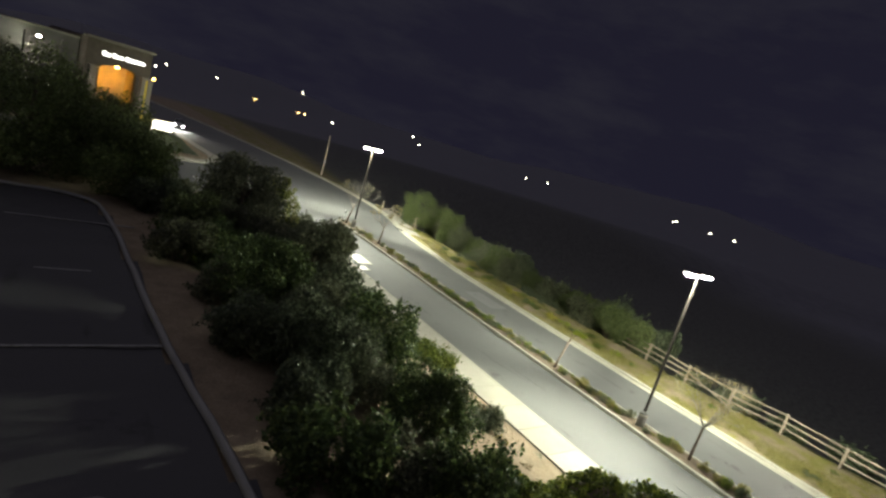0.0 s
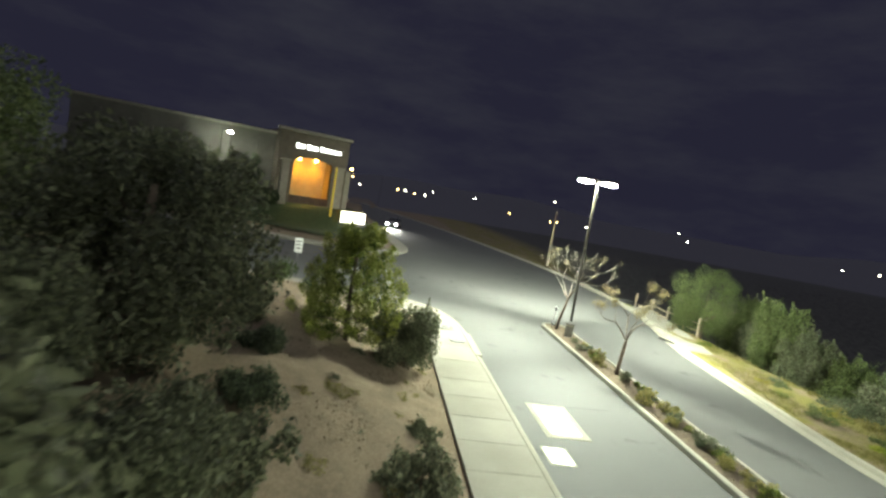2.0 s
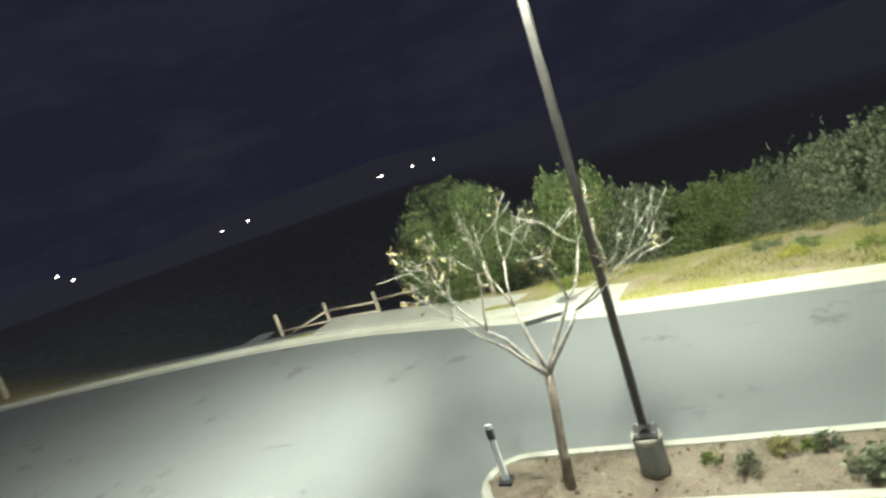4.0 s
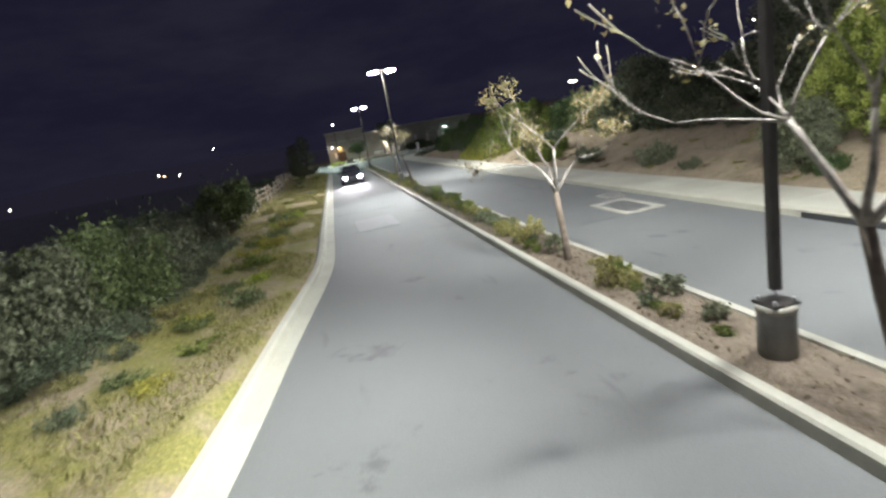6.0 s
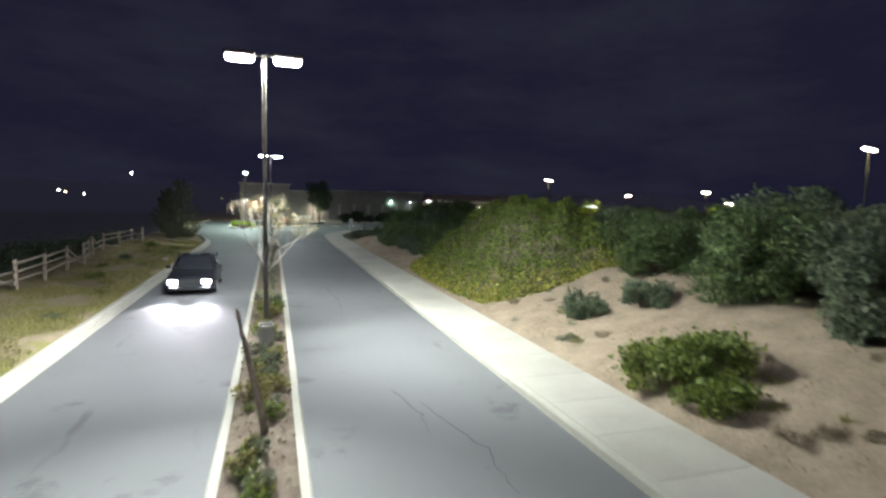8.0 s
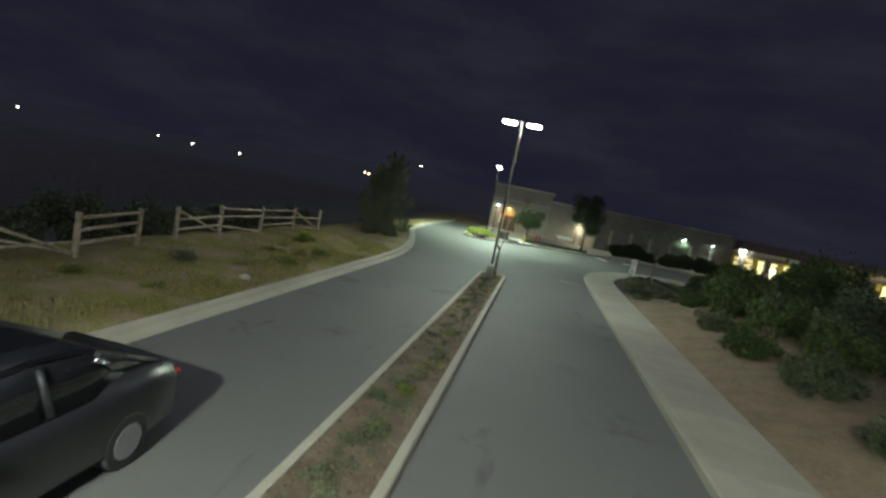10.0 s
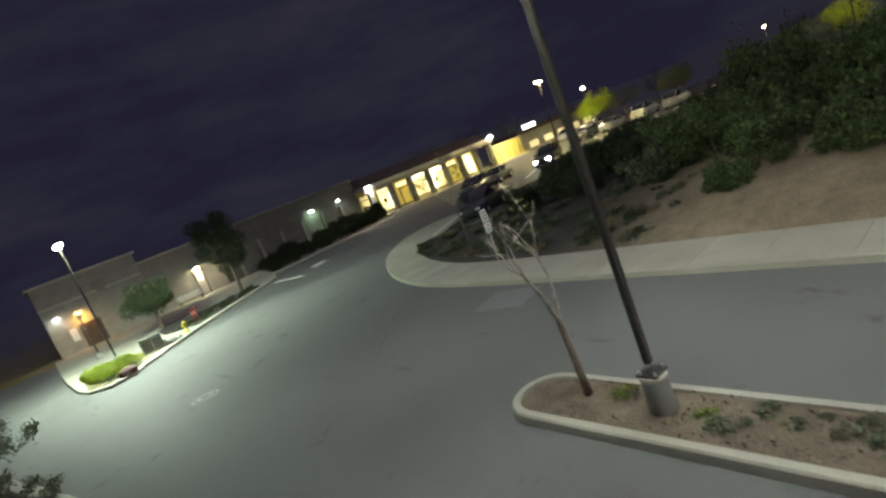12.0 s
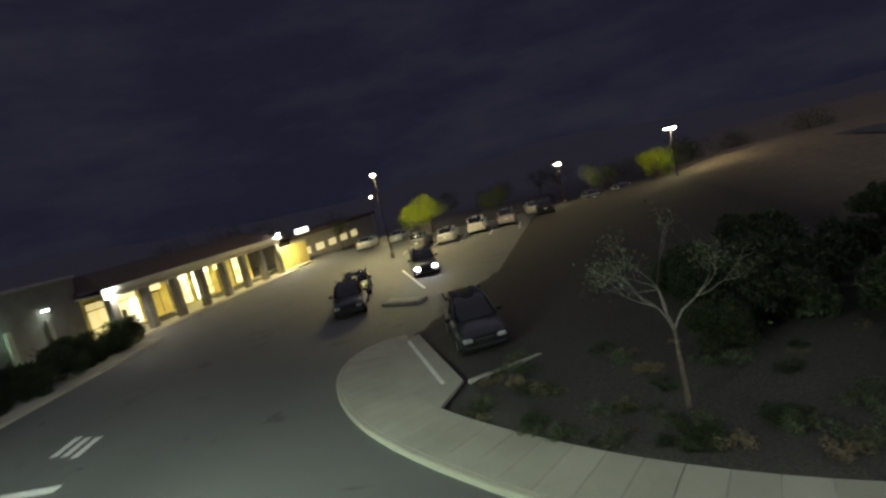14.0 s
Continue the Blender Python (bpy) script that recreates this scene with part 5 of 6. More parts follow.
def car(m, paint, label, lit=False, suv=False, group=""):
    """A passenger car with its nose at -y, standing on its wheels at z = 0."""
    ob = thing("car", label, "car", group, m=m)
    dz = 0.12 if suv else 0.0
    ln = 4.5
    body = [(0.0, 0.34, 0.62, 0.70), (0.10, 0.22, 0.70, 0.82), (0.45, 0.19, 0.78, 0.88), (1.25, 0.18, 0.90, 0.905), (1.9, 0.18, 0.95, 0.91), (3.2, 0.18, 0.97, 0.91), (3.9, 0.19, 1.0, 0.89), (4.35, 0.24, 0.98, 0.85), (4.5, 0.38, 0.86, 0.74)]
    part("body", loft([car_ring(y, a + dz * 0.4, b + dz, w) for y, a, b, w in body]), paint, ob)
    top = 1.42 + (0.24 if suv else 0)
    roof_end = 4.1 if suv else 3.35
    cab = [(1.22, 0.9 + dz, 0.80, 0.02), (1.95, 0.9 + dz, 0.80, top - 0.92 - dz), (2.55, 0.9 + dz, 0.80, top - 0.88 - dz), (roof_end - 0.2, 0.9 + dz, 0.79, top - 0.92 - dz), (4.2, 0.95 + dz, 0.74, 0.04)]

    def cab_ring(y, z, w, h, i=0.0):
        return [(w - i, y, z), (w * 0.80 - i, y, z + h * 0.9), (w * 0.62, y, z + h), (-w * 0.62, y, z + h), (-w * 0.80 + i, y, z + h * 0.9), (-w + i, y, z)]

    part("window_glass", loft([cab_ring(*c) for c in cab]), M_GLASS, ob, "dark tinted glass")
    roof = [(cab[1][0] + 0.05, cab[1][3]), (cab[2][0], cab[2][3]), (cab[3][0], cab[3][3])]
    bm = bmesh.new()
    rows = [[bm.verts.new((x * 0.80 * 0.80, y, 0.9 + dz + h * (1.012 - 0.07 * abs(x) ** 3))) for x in (-1, -0.6, 0, 0.6, 1)] for y, h in roof]
    for r0, r1 in zip(rows, rows[1:]):
        for k in range(4):
            bm.faces.new((r0[k], r0[k + 1], r1[k + 1], r1[k]))
    bmesh.ops.solidify(bm, geom=bm.faces[:], thickness=0.03)
    part("roof", bm, paint, ob)
    for sx in (-1, 1):
        for y0, y1 in ((1.25, 1.97), (roof_end - 0.22, 4.18)):
            za, zb = (0.93 + dz, top - 0.03) if y0 < 2 else (top - 0.03, 0.98 + dz)
            part("pillar", tube([(sx * 0.77, y0, za), (sx * 0.64, y1, zb)], [0.04, 0.035], 5), paint, ob)
        part("pillar", tube([(sx * 0.80, 2.65, 0.93 + dz), (sx * 0.655, 2.6, top - 0.05)], [0.035, 0.03], 5), paint, ob)
        mi = part("mirror", boxes(((sx * 0.98, 1.62, 0.98 + dz), (0.2, 0.12, 0.14)), bevel=0.03), paint, ob)
        part("headlight", boxes(((sx * 0.60, 0.03, 0.56 + dz * 0.7), (0.32, 0.16, 0.14)), bevel=0.03), M_HEAD if lit else M_HEADOFF, ob, "lit headlight" if lit else "clear headlight")
        part("tail_light", boxes(((sx * 0.66, 4.42, 0.78 + dz), (0.3, 0.1, 0.15)), bevel=0.03), M_TAIL, ob, "red tail light")
        for y in (0.85, 3.55):
            wh = part("wheel", tube([(sx * 0.70, y, 0.32), (sx * 0.73, y, 0.32), (sx * 0.89, y, 0.32), (sx * 0.915, y, 0.32)], [0.29, 0.32, 0.32, 0.29], 18), M_TYRE, ob, "black tyre")
            part("rim", tube([(sx * 0.90, y, 0.32), (sx * 0.925, y, 0.32)], [0.21, 0.19], 12), M_RIM, wh)
    part("grille", boxes(((0, 0.0, 0.46 + dz), (0.7, 0.08, 0.16)), bevel=0.02), M_BLACK, ob, "black grille")
    part("front_bumper", boxes(((0, 0.05, 0.3 + dz * 0.4), (1.5, 0.16, 0.14)), bevel=0.03), paint, ob)
    part("rear_bumper", boxes(((0, 4.46, 0.36 + dz * 0.4), (1.5, 0.14, 0.16)), bevel=0.03), paint, ob)
    part("number_plate", boxes(((0, 4.53, 0.62 + dz), (0.32, 0.02, 0.15))), M_SIGN, ob, "blank pale plate")
    return ob


P_BLACK, P_SILVER, P_WHITE, P_RED, P_GREY = (car_paint(n, c) for n, c in (("black_paint", (0.018, 0.019, 0.022)), ("silver_paint", (0.42, 0.43, 0.45)), ("white_paint", (0.72, 0.72, 0.71)), ("red_paint", (0.3, 0.03, 0.03)), ("grey_paint", (0.13, 0.135, 0.14))))
car(pose(-2.95, 39.4, 0.0, 0, 0, 1), P_BLACK, "black sedan with lit headlights driving in the valley lane", True)
for sx in (-0.62, 0.62):
    spot("headlight_beam", (-2.95 + sx, 39.25, 0.62), (-2.95 + sx, 25.9, 0.02), 1700, (1.0, 0.96, 0.97), 50, 0.7, 0.06)
car(pose(7.3, -50.5, 0.0, 0, 0, 170), P_GREY, "grey sedan with lit headlights coming up the far road", True)
for sx in (-0.62, 0.62):
    spot("headlight_beam", (7.3 - sx, -50.3, 0.66), (6.6 - sx, -40.0, 0.05), 1500, (0.97, 0.98, 1.0), 60, 0.7, 0.06)
PARKED = [(49.9, 94.4, 96, P_GREY, False, "dark green-grey parked car in the lit lot"), (50.9, 91.8, 96, P_SILVER, False, "silver parked car in the lit lot"), (53.6, 89.3, 96, P_WHITE, False, "white parked car in the lit lot"), (55.2, 86.4, 96, P_SILVER, False, "silver parked car in the lit lot"),
          (57.4, 82.6, 96, P_BLACK, False, "black parked car in the lot"), (62.5, 84.5, 100, P_WHITE, False, "white parked car far in the lot"), (64.0, 78.0, 100, P_GREY, False, "grey parked car far in the lot"), (64.6, 74.5, 100, P_SILVER, False, "silver parked car far in the lot"),
          (66.0, 70.6, 100, P_RED, False, "red parked car far in the lot"), (60.0, 104.5, 96, P_WHITE, False, "white parked car far in the lot"), (62.0, 101.0, 96, P_SILVER, False, "silver parked car far in the lot"), (23.6, 90.9, 292, P_BLACK, False, "black parked car in the dark lot"), (28.3, 92.6, 292, P_BLACK, False, "black parked sedan in the dark lot"),
          (31.6, 88.8, 292, P_BLACK, True, "black parked car with its lights on in the dark lot"), (15.3, 81.8, 292, P_BLACK, False, "black parked car beside the planter")]
for x, y, a, p, lit, label in PARKED:
    zc = -2.2 * float(smooth(58, 80, x))
    car(pose(x, y, zc, 0, 0, a), p, label, lit, bool(int(x) % 2), "parked cars")

# ---- storage building ----
M_STORE = plain("brown_stucco", (0.135, 0.115, 0.09), 0.95, 0, 0.14, 1.5, 0.25)
M_STORE2 = plain("dark_beige_stucco", (0.12, 0.115, 0.10), 0.95, 0, 0.14, 1.2, 0.25)
M_STORETRIM = plain("dull_trim", (0.27, 0.245, 0.20), 0.9, 0, 0.12, 2.0, 0.1)
M_AMBERWALL = plain("ochre_stucco", (0.42, 0.30, 0.16), 0.95, 0, 0.12, 1.5, 0.2)
M_LETTER = glow("letter_white", (0.92, 0.97, 1.0), 3.5)
M_MONUMENT = glow("monument_panel", (1.0, 0.96, 0.84), 4.5)


def storage_building():
    ob = thing("storage_building", "tan stucco storage building with a lit arched entrance", "building")
    u, z0 = math.degrees(math.atan2(1.71, 3.88)), 1.9
    ob.matrix_world = pose(17.0, -36.3, z0, 0, 0, 180 + u)
    # local x along the front, local y into the building
    w, h, d = 7.6, 7.7, 9.0
    seg = [(math.cos(a), math.sin(a)) for a in np.linspace(0, math.pi, 13)]
    arch = [(-2.15, 0.0), (-2.15, 4.6)] + [(-2.15 * c, 4.6 + 0.7 * s) for c, s in seg][1:-1] + [(2.15, 4.6), (2.15, 0.0)]
    bm = bmesh.new()
    outer = [(-w / 2, 0), (-w / 2, h), (w / 2, h), (w / 2, 0)]
    for y in (0.0, 0.6):
        vs = [bm.verts.new((x, y, z)) for x, z in [outer[0], outer[1], outer[2], outer[3]] + arch[::-1]]
        bm.faces.new(vs)
    bm.verts.ensure_lookup_table()
    n = len(bm.verts) // 2
    for i in range(n):
        bm.faces.new((bm.verts[i], bm.verts[(i + 1) % n], bm.verts[n + (i + 1) % n], bm.verts[n + i]))
    bmesh.ops.recalc_face_normals(bm, faces=bm.faces)
    part("front_wall", bm, M_STORE, ob)
    part("alcove_back", boxes(((0, 2.6, 2.7), (4.6, 0.3, 5.4))), M_AMBERWALL, ob, "ochre wall of the lit entrance")
    for sx in (-1, 1):
        part("alcove_side", boxes(((sx * 2.31, 1.53, 2.7), (0.3, 1.84, 5.4))), M_AMBERWALL, ob, "ochre wall of the lit entrance")
    part("alcove_ceiling", boxes(((0, 1.6, 5.52), (4.9, 1.98, 0.2))), M_AMBERWALL, ob)
    part("side_wall", boxes(((-w / 2 + 0.2, d / 2 + 0.6, h / 2), (0.4, d - 0.02, h)), ((w / 2 - 0.2, d / 2 + 0.6, h / 2), (0.4, d - 0.02, h)), ((0, d + 0.5, h / 2), (w - 0.82, 0.4, h))), M_STORE, ob)
    part("roof", boxes(((0, d / 2 + 0.3, h + 0.02), (w - 0.3, d, 0.2))), M_ROOF, ob)
    part("cornice", boxes(((0, 0.1, h + 0.22), (w + 0.5, 0.9, 0.35)), bevel=0.08), M_STORETRIM, ob)
    for sx in (-1, 1):
        part("pillar", boxes(((sx * 3.0, -0.25, 2.3), (0.8, 0.7, 4.6)), bevel=0.05), M_STORETRIM, ob, "pale square pillar")
        part("pillar_cap", boxes(((sx * 3.0, -0.25, 4.7), (1.0, 0.9, 0.25)), bevel=0.04), M_STORETRIM, ob)
        part("wall_lamp", boxes(((sx * 0.95, 2.25, 5.1), (0.35, 0.3, 0.25)), bevel=0.05), glow("amber_lamp", (1.0, 0.6, 0.15), 25), ob, "lit amber lamp")
    part("side_pillar", boxes(((w / 2 + 0.3, 0.35, 2.3), (0.55, 0.7, 4.6)), bevel=0.04), M_STORETRIM, ob, "pale pillar at the side wall")
    part("side_lamp", boxes(((w / 2 + 0.75, 0.35, 4.9), (0.25, 0.3, 0.2)), bevel=0.04), glow("amber_side_lamp", (1.0, 0.6, 0.15), 25), ob, "lit amber lamp")
    part("dark_base", boxes(((0, 0.35, 0.55), (4.28, 0.4, 1.1)), bevel=0.02), M_ROOF, ob)
    x = -2.05
    for k, wd in enumerate((0.30, 0.16, 0.30, None, 0.32, 0.28, 0.14, 0.22, None, 0.34, 0.20, 0.28, 0.20, 0.28, 0.30, 0.28)):
        if wd is None:
            x += 0.2
            continue
        hh = 0.5 if k in (0, 4, 9) else 0.38
        part("letter_bar", boxes(((x + wd / 2, -0.06, 6.4 - (0.5 - hh) / 2), (wd, 0.08, hh)), bevel=0.02), M_LETTER, ob, "lit white letter shape")
        x += wd + 0.07
    wing = thing("storage_wing", "long grey-beige storage wing beside the entrance tower", "building")
    wing.matrix_world = pose(17.0, -36.3, z0, 0, 0, 180 + u)
    part("wall", boxes(((-12.9, 1.7, 3.6), (18.0, 0.4, 7.2)), ((-21.7, 5.8, 3.6), (0.4, 7.8, 7.2))), M_STORE2, wing)
    part("roof", boxes(((-12.9, 5.7, 7.33), (18.4, 8.6, 0.25))), M_STORETRIM, wing)
    for k in range(5):
        part("pilaster", boxes(((-5.4 - 3.6 * k, 1.4, 3.3), (0.5, 0.3, 6.6)), bevel=0.03), M_STORE2, wing)
    return ob.matrix_world.copy()


def wing_planting(m):
    """Dark hedge and slender trees before the storage wing; m is the building's place."""
    for k in range(11):
        p = m @ Vector((-4.6 - 1.6 * k, -0.5 + 0.3 * math.sin(k * 2.0), 0))
        shrub("hedge_shrub", "dark clipped hedge shrub before the storage wing", p.x, p.y, ground_height(p.x, p.y) - 0.1, big[k % 3], M_DARKGREEN, 50 * k, 0.85, "hedge before the storage wing", "shrub", 1.15)
    for k, (lx, ly, h, r) in enumerate(((-6.6, -2.2, 6.3, 1.1), (-11.8, -2.6, 6.9, 1.5), (-14.4, -2.2, 6.2, 1.3), (-18.6, -2.4, 7.0, 1.6))):
        p = m @ Vector((lx, ly, 0))
        round_tree(p.x, p.y, ground_height(p.x, p.y), h, r, 130 + k, M_DARKGREEN, "slender dark tree before the storage wing", 0.09, 4500)


STORAGE_PLACE = storage_building()
u = math.atan2(1.71, 3.88)
for s in (-0.95, 0.95):
    # the lamps hang inside the arch and wash its back wall
    ex, ey = 17.0 + s * math.cos(u) + 1.75 * math.sin(u), -36.3 + s * math.sin(u) - 1.75 * math.cos(u)
    spot("entrance_light", (ex, ey, 6.85), (ex + 0.75 * math.sin(u), ey - 0.75 * math.cos(u), 2.0), 400, (1.0, 0.50, 0.06), 100, 0.6, 0.1)


# the amber lamp at the side wall washes the pillar below it
spot("entrance_light", (17.0 - 0.915 * 4.62 + 0.403 * 0.3, -36.3 - 0.403 * 4.62 - 0.915 * 0.3, 6.62), (17.0 - 0.915 * 4.2 + 0.403 * 0.3, -36.3 - 0.403 * 4.2 - 0.915 * 0.3, 2.0), 170, (1.0, 0.52, 0.08), 120, 0.5, 0.08)


def monument_sign():
    ob = thing("monument_sign", "low lit white monument sign on the lawn", "sign")
    ob.matrix_world = pose(11.85, -32.7, ground_height(11.85, -32.7), 0, 0, 200)
    part("plinth", boxes(((0, 0, 0.12), (2.9, 0.6, 0.3)), bevel=0.03), M_DARKCONC, ob)
    part("frame", boxes(((0, 0.05, 0.85), (2.7, 0.3, 1.25)), bevel=0.04), M_TRIM, ob)
    for sy in (-0.115,):
        part("panel", boxes(((0, sy, 0.85), (2.5, 0.06, 1.05))), M_MONUMENT, ob, "glowing white panel")
    for k, w_ in enumerate((1.9, 1.3)):
        part("bar", boxes(((0, -0.15, 1.05 - 0.4 * k), (w_, 0.02, 0.16))), M_TRIM, ob)
    # added post; its yellow paint stands in for the pillar's lit face
    post = thing("lit_face_post", "slim yellow stand-in for the lit face of the entrance pillar", "post")
    post.location = (14.2, -33.2, ground_height(14.2, -33.2))
    part("shaft", boxes(((0, 0, 2.6), (0.22, 0.22, 5.2)), bevel=0.02), M_YELLOW, post)


monument_sign()
lx, ly = np.meshgrid(np.arange(8.5, 44, 0.5), np.arange(-42, -23, 0.5))
lz = relief(lx, ly) + 0.16
lawn_ok = ((ly < -24.6 - (lx - 12.6) * 0.51) & (lx > 8.9))[:-1, :-1]
tagged(part("lawn", grid_mesh("lawn", lx, ly, lz, lawn_ok), M_LAWN), "dark green mown lawn before the storage building", "lawn", kind="structure")


def utility_pole(x, y, top):
    g = ground_height(x, y)
    ob = thing("utility_pole", "bare wooden utility pole at the road's edge", "utility pole")
    ob.location = (x, y, g)
    part("shaft", tube([(0, 0, -0.2), (0, 0, top - g)], [0.15, 0.10], 9), M_WOOD, ob)
    part("meter_box", boxes(((0, 0.17, 1.9), (0.3, 0.2, 0.5)), bevel=0.02), M_GALV, ob)


utility_pole(-9.0, -31.0, 5.9)

# ---- plaza ----
M_SHOPGLOW = glow("shop_interior", (1.0, 0.86, 0.42), 1.1)
M_SHOPWHITE = glow("shop_interior_white", (1.0, 0.95, 0.68), 2.4)
M_SHOPDIM = glow("shop_interior_dim", (1.0, 0.82, 0.34), 0.5)
M_YWALL = plain("yellow_shop_wall", (0.62, 0.52, 0.20), 0.8, 0, 0.15, 1.2, 0.1)
M_PANE = Mat("shop_glass", 0.03, 0, 0.5)
M_PANE.b.inputs["Transmission Weight"].default_value = 1.0
M_PANE.b.inputs["IOR"].default_value = 1.1
M_PANE = M_PANE.m
FRONT = 112.0


def wall_lamp(x, y, z, mat, label, lamp=None):
    ob = thing("wall_lamp", label, "wall lamp", "wall lamps of the plaza")
    ob.location = (x, y, z)
    part("bracket", boxes(((0, 0.12, 0.05), (0.12, 0.2, 0.1)), bevel=0.01), M_POLE, ob)
    part("hood", boxes(((0, -0.05, 0.06), (0.42, 0.3, 0.08)), bevel=0.02), M_POLE, ob)
    part("lens", boxes(((0, -0.05, -0.01), (0.38, 0.26, 0.06)), bevel=0.015), mat, ob, "glowing lens")
    if lamp:
        spot("wall_light", (x, y - 0.12, z - 0.08), (x, y - 0.05, z - 3), lamp[0], lamp[1], 150, 0.5, 0.1)


def plaza():
    ob = thing("plaza_tower", "beige stucco shop tower with a round medallion", "building")
    x0, x1, h = -5.1, 2.8, 6.2
    part("wall", boxes((((x0 + x1) / 2, FRONT + 4.0, h / 2 - 0.1), (x1 - x0, 8.0, h + 0.2))), M_STUCCO, ob)
    part("cornice", boxes((((x0 + x1) / 2, FRONT + 4.0, h + 0.08), (x1 - x0 + 0.5, 8.5, 0.22)), bevel=0.06), M_TRIM, ob)
    part("band", boxes((((x0 + x1) / 2, FRONT - 0.04, 4.35), (x1 - x0 + 0.02, 0.1, 0.16))), M_TRIM, ob)
    part("medallion", tube([(-0.5, FRONT - 0.1, 4.75), (-0.5, FRONT + 0.05, 4.75)], [0.52, 0.56], 24), M_STUCCO2, ob, "round stucco medallion")
    part("door", boxes(((-2.3, FRONT - 0.03, 1.1), (1.6, 0.08, 2.2))), M_ROOF, ob)
    part("sign_panel", boxes(((-3.6, FRONT - 0.05, 1.6), (0.5, 0.06, 1.1))), M_SIGN, ob)
    ob = thing("plaza_wing", "long beige stucco shop wing with a lit side door", "building")
    part("wall", boxes(((6.1, FRONT + 4.4, 2.55), (6.86, 8.0, 5.3))), M_STUCCO2, ob)
    part("cornice", boxes(((6.1, FRONT + 4.4, 5.24), (6.85, 8.3, 0.18)), bevel=0.05), M_TRIM, ob)
    part("door_recess", boxes(((7.2, FRONT + 0.36, 1.1), (1.5, 0.1, 2.4))), M_STUCCO, ob)
    for sx in (6.8, 7.6):
        part("door_post", boxes(((sx, FRONT + 0.32, 1.35), (0.16, 0.16, 2.7)), bevel=0.01), M_ROOF, ob)
    part("awning", prism([(6.2, FRONT - 0.5), (8.2, FRONT - 0.5), (8.0, FRONT + 0.4), (6.4, FRONT + 0.4)], 2.95, 3.05), M_TRIM, ob)
    ob = thing("plaza_back_wing", "dark beige stucco shop wing with pilasters", "building")
    part("wall", boxes(((18.3, FRONT + 5.2, 2.6), (17.6, 8.0, 5.6))), M_STUCCO3, ob)
    part("cornice", boxes(((18.3, FRONT + 5.2, 5.48), (17.9, 8.3, 0.18)), bevel=0.05), M_STUCCO2, ob)
    for k in range(6):
        part("pilaster", boxes(((11.5 + 2.6 * k, FRONT + 1.1, 1.5), (0.35, 0.25, 3.2)), bevel=0.02), M_STUCCO2, ob)
    ob = thing("shop_front", "lit yellow shop front behind a pillared canopy", "building")
    part("back_wall", boxes(((38.2, FRONT + 3.2, 1.75), (22.0, 0.3, 3.9))), M_YWALL, ob)
    part("end_wall", boxes(((27.35, FRONT + 2.2, 1.75), (0.3, 1.7, 3.9))), M_YWALL, ob)
    part("soffit", boxes(((38.2, FRONT + 1.0, 3.75), (22.8, 4.6, 0.12))), M_TRIM, ob)
    bm = bmesh.new()
    rows_ = [[bm.verts.new((x, FRONT + y, z)) for x in (26.8 + k, 49.6 - k)] for y, z, k in ((-1.5, 4.12, 0), (1.6, 5.3, 1.6), (5.0, 5.3, 1.6), (7.2, 4.12, 0))]
    for r0, r1 in zip(rows_, rows_[1:]):
        bm.faces.new((r0[0], r0[1], r1[1], r1[0]))
    for k in (0, 1):
        bm.faces.new([r[k] for r in rows_])
    bm.faces.new([rows_[0][0], rows_[0][1], rows_[3][1], rows_[3][0]])
    bmesh.ops.recalc_face_normals(bm, faces=bm.faces)
    part("roof", bm, M_ROOF, ob, "dark sloping roof")
    part("fascia", boxes(((38.2, FRONT - 1.46, 3.96), (23.0, 0.12, 0.3)), bevel=0.02), M_TRIM, ob, "pale fascia")
    part("beam", boxes(((38.2, FRONT - 1.1, 3.55), (22.6, 0.35, 0.45))), M_STUCCO2, ob)
    part("floor", boxes(((41.0, FRONT + 0.9, 0.03), (29, 5.4, 0.2))), M_CONC, ob)
    # columns take the darker stucco: their backlit shade is put into the colour
    for k in range(8):
        part("column", boxes(((27.6 + 3.02 * k, FRONT - 1.0, 1.68), (0.6, 0.6, 3.3)), bevel=0.03), M_STUCCO3, ob)
    for k in range(7):
        xw = 29.2 + 3.02 * k
        if k in (2, 5):
            part("door", boxes(((xw, FRONT + 2.98, 1.2), (1.1, 0.08, 2.2))), M_YWALL, ob, "yellow door")
            part("door_frame", boxes(((xw, FRONT + 3.02, 1.25), (1.35, 0.06, 2.4))), M_ROOF, ob)
            part("lit_window", boxes(((xw, FRONT + 2.98, 2.75), (1.9, 0.06, 0.5))), M_SHOPGLOW, ob, "glowing transom")
        else:
            part("window_frame", boxes(((xw, FRONT + 3.0, 1.72), (2.5, 0.1, 2.9))), M_ROOF, ob)
            for q in range(3):
                mat = M_SHOPDIM if k == 0 else (M_SHOPGLOW, M_SHOPDIM, M_SHOPWHITE, M_SHOPGLOW, M_SHOPDIM)[(q * 2 + k * 3) % 5]
                part("lit_window", boxes(((xw - 0.8 + 0.8 * q, FRONT + 2.93, 1.42), (0.72, 0.06, 2.1))), mat, ob, "glowing shop window")
                part("transom", boxes(((xw - 0.8 + 0.8 * q, FRONT + 2.93, 2.82), (0.72, 0.06, 0.5))), (M_SHOPWHITE if k in (3, 4) else M_SHOPGLOW if k else M_SHOPDIM), ob, "glowing transom")
            part("mid_rail", boxes(((xw, FRONT + 2.9, 1.1), (2.4, 0.08, 0.07))), M_ROOF, ob)
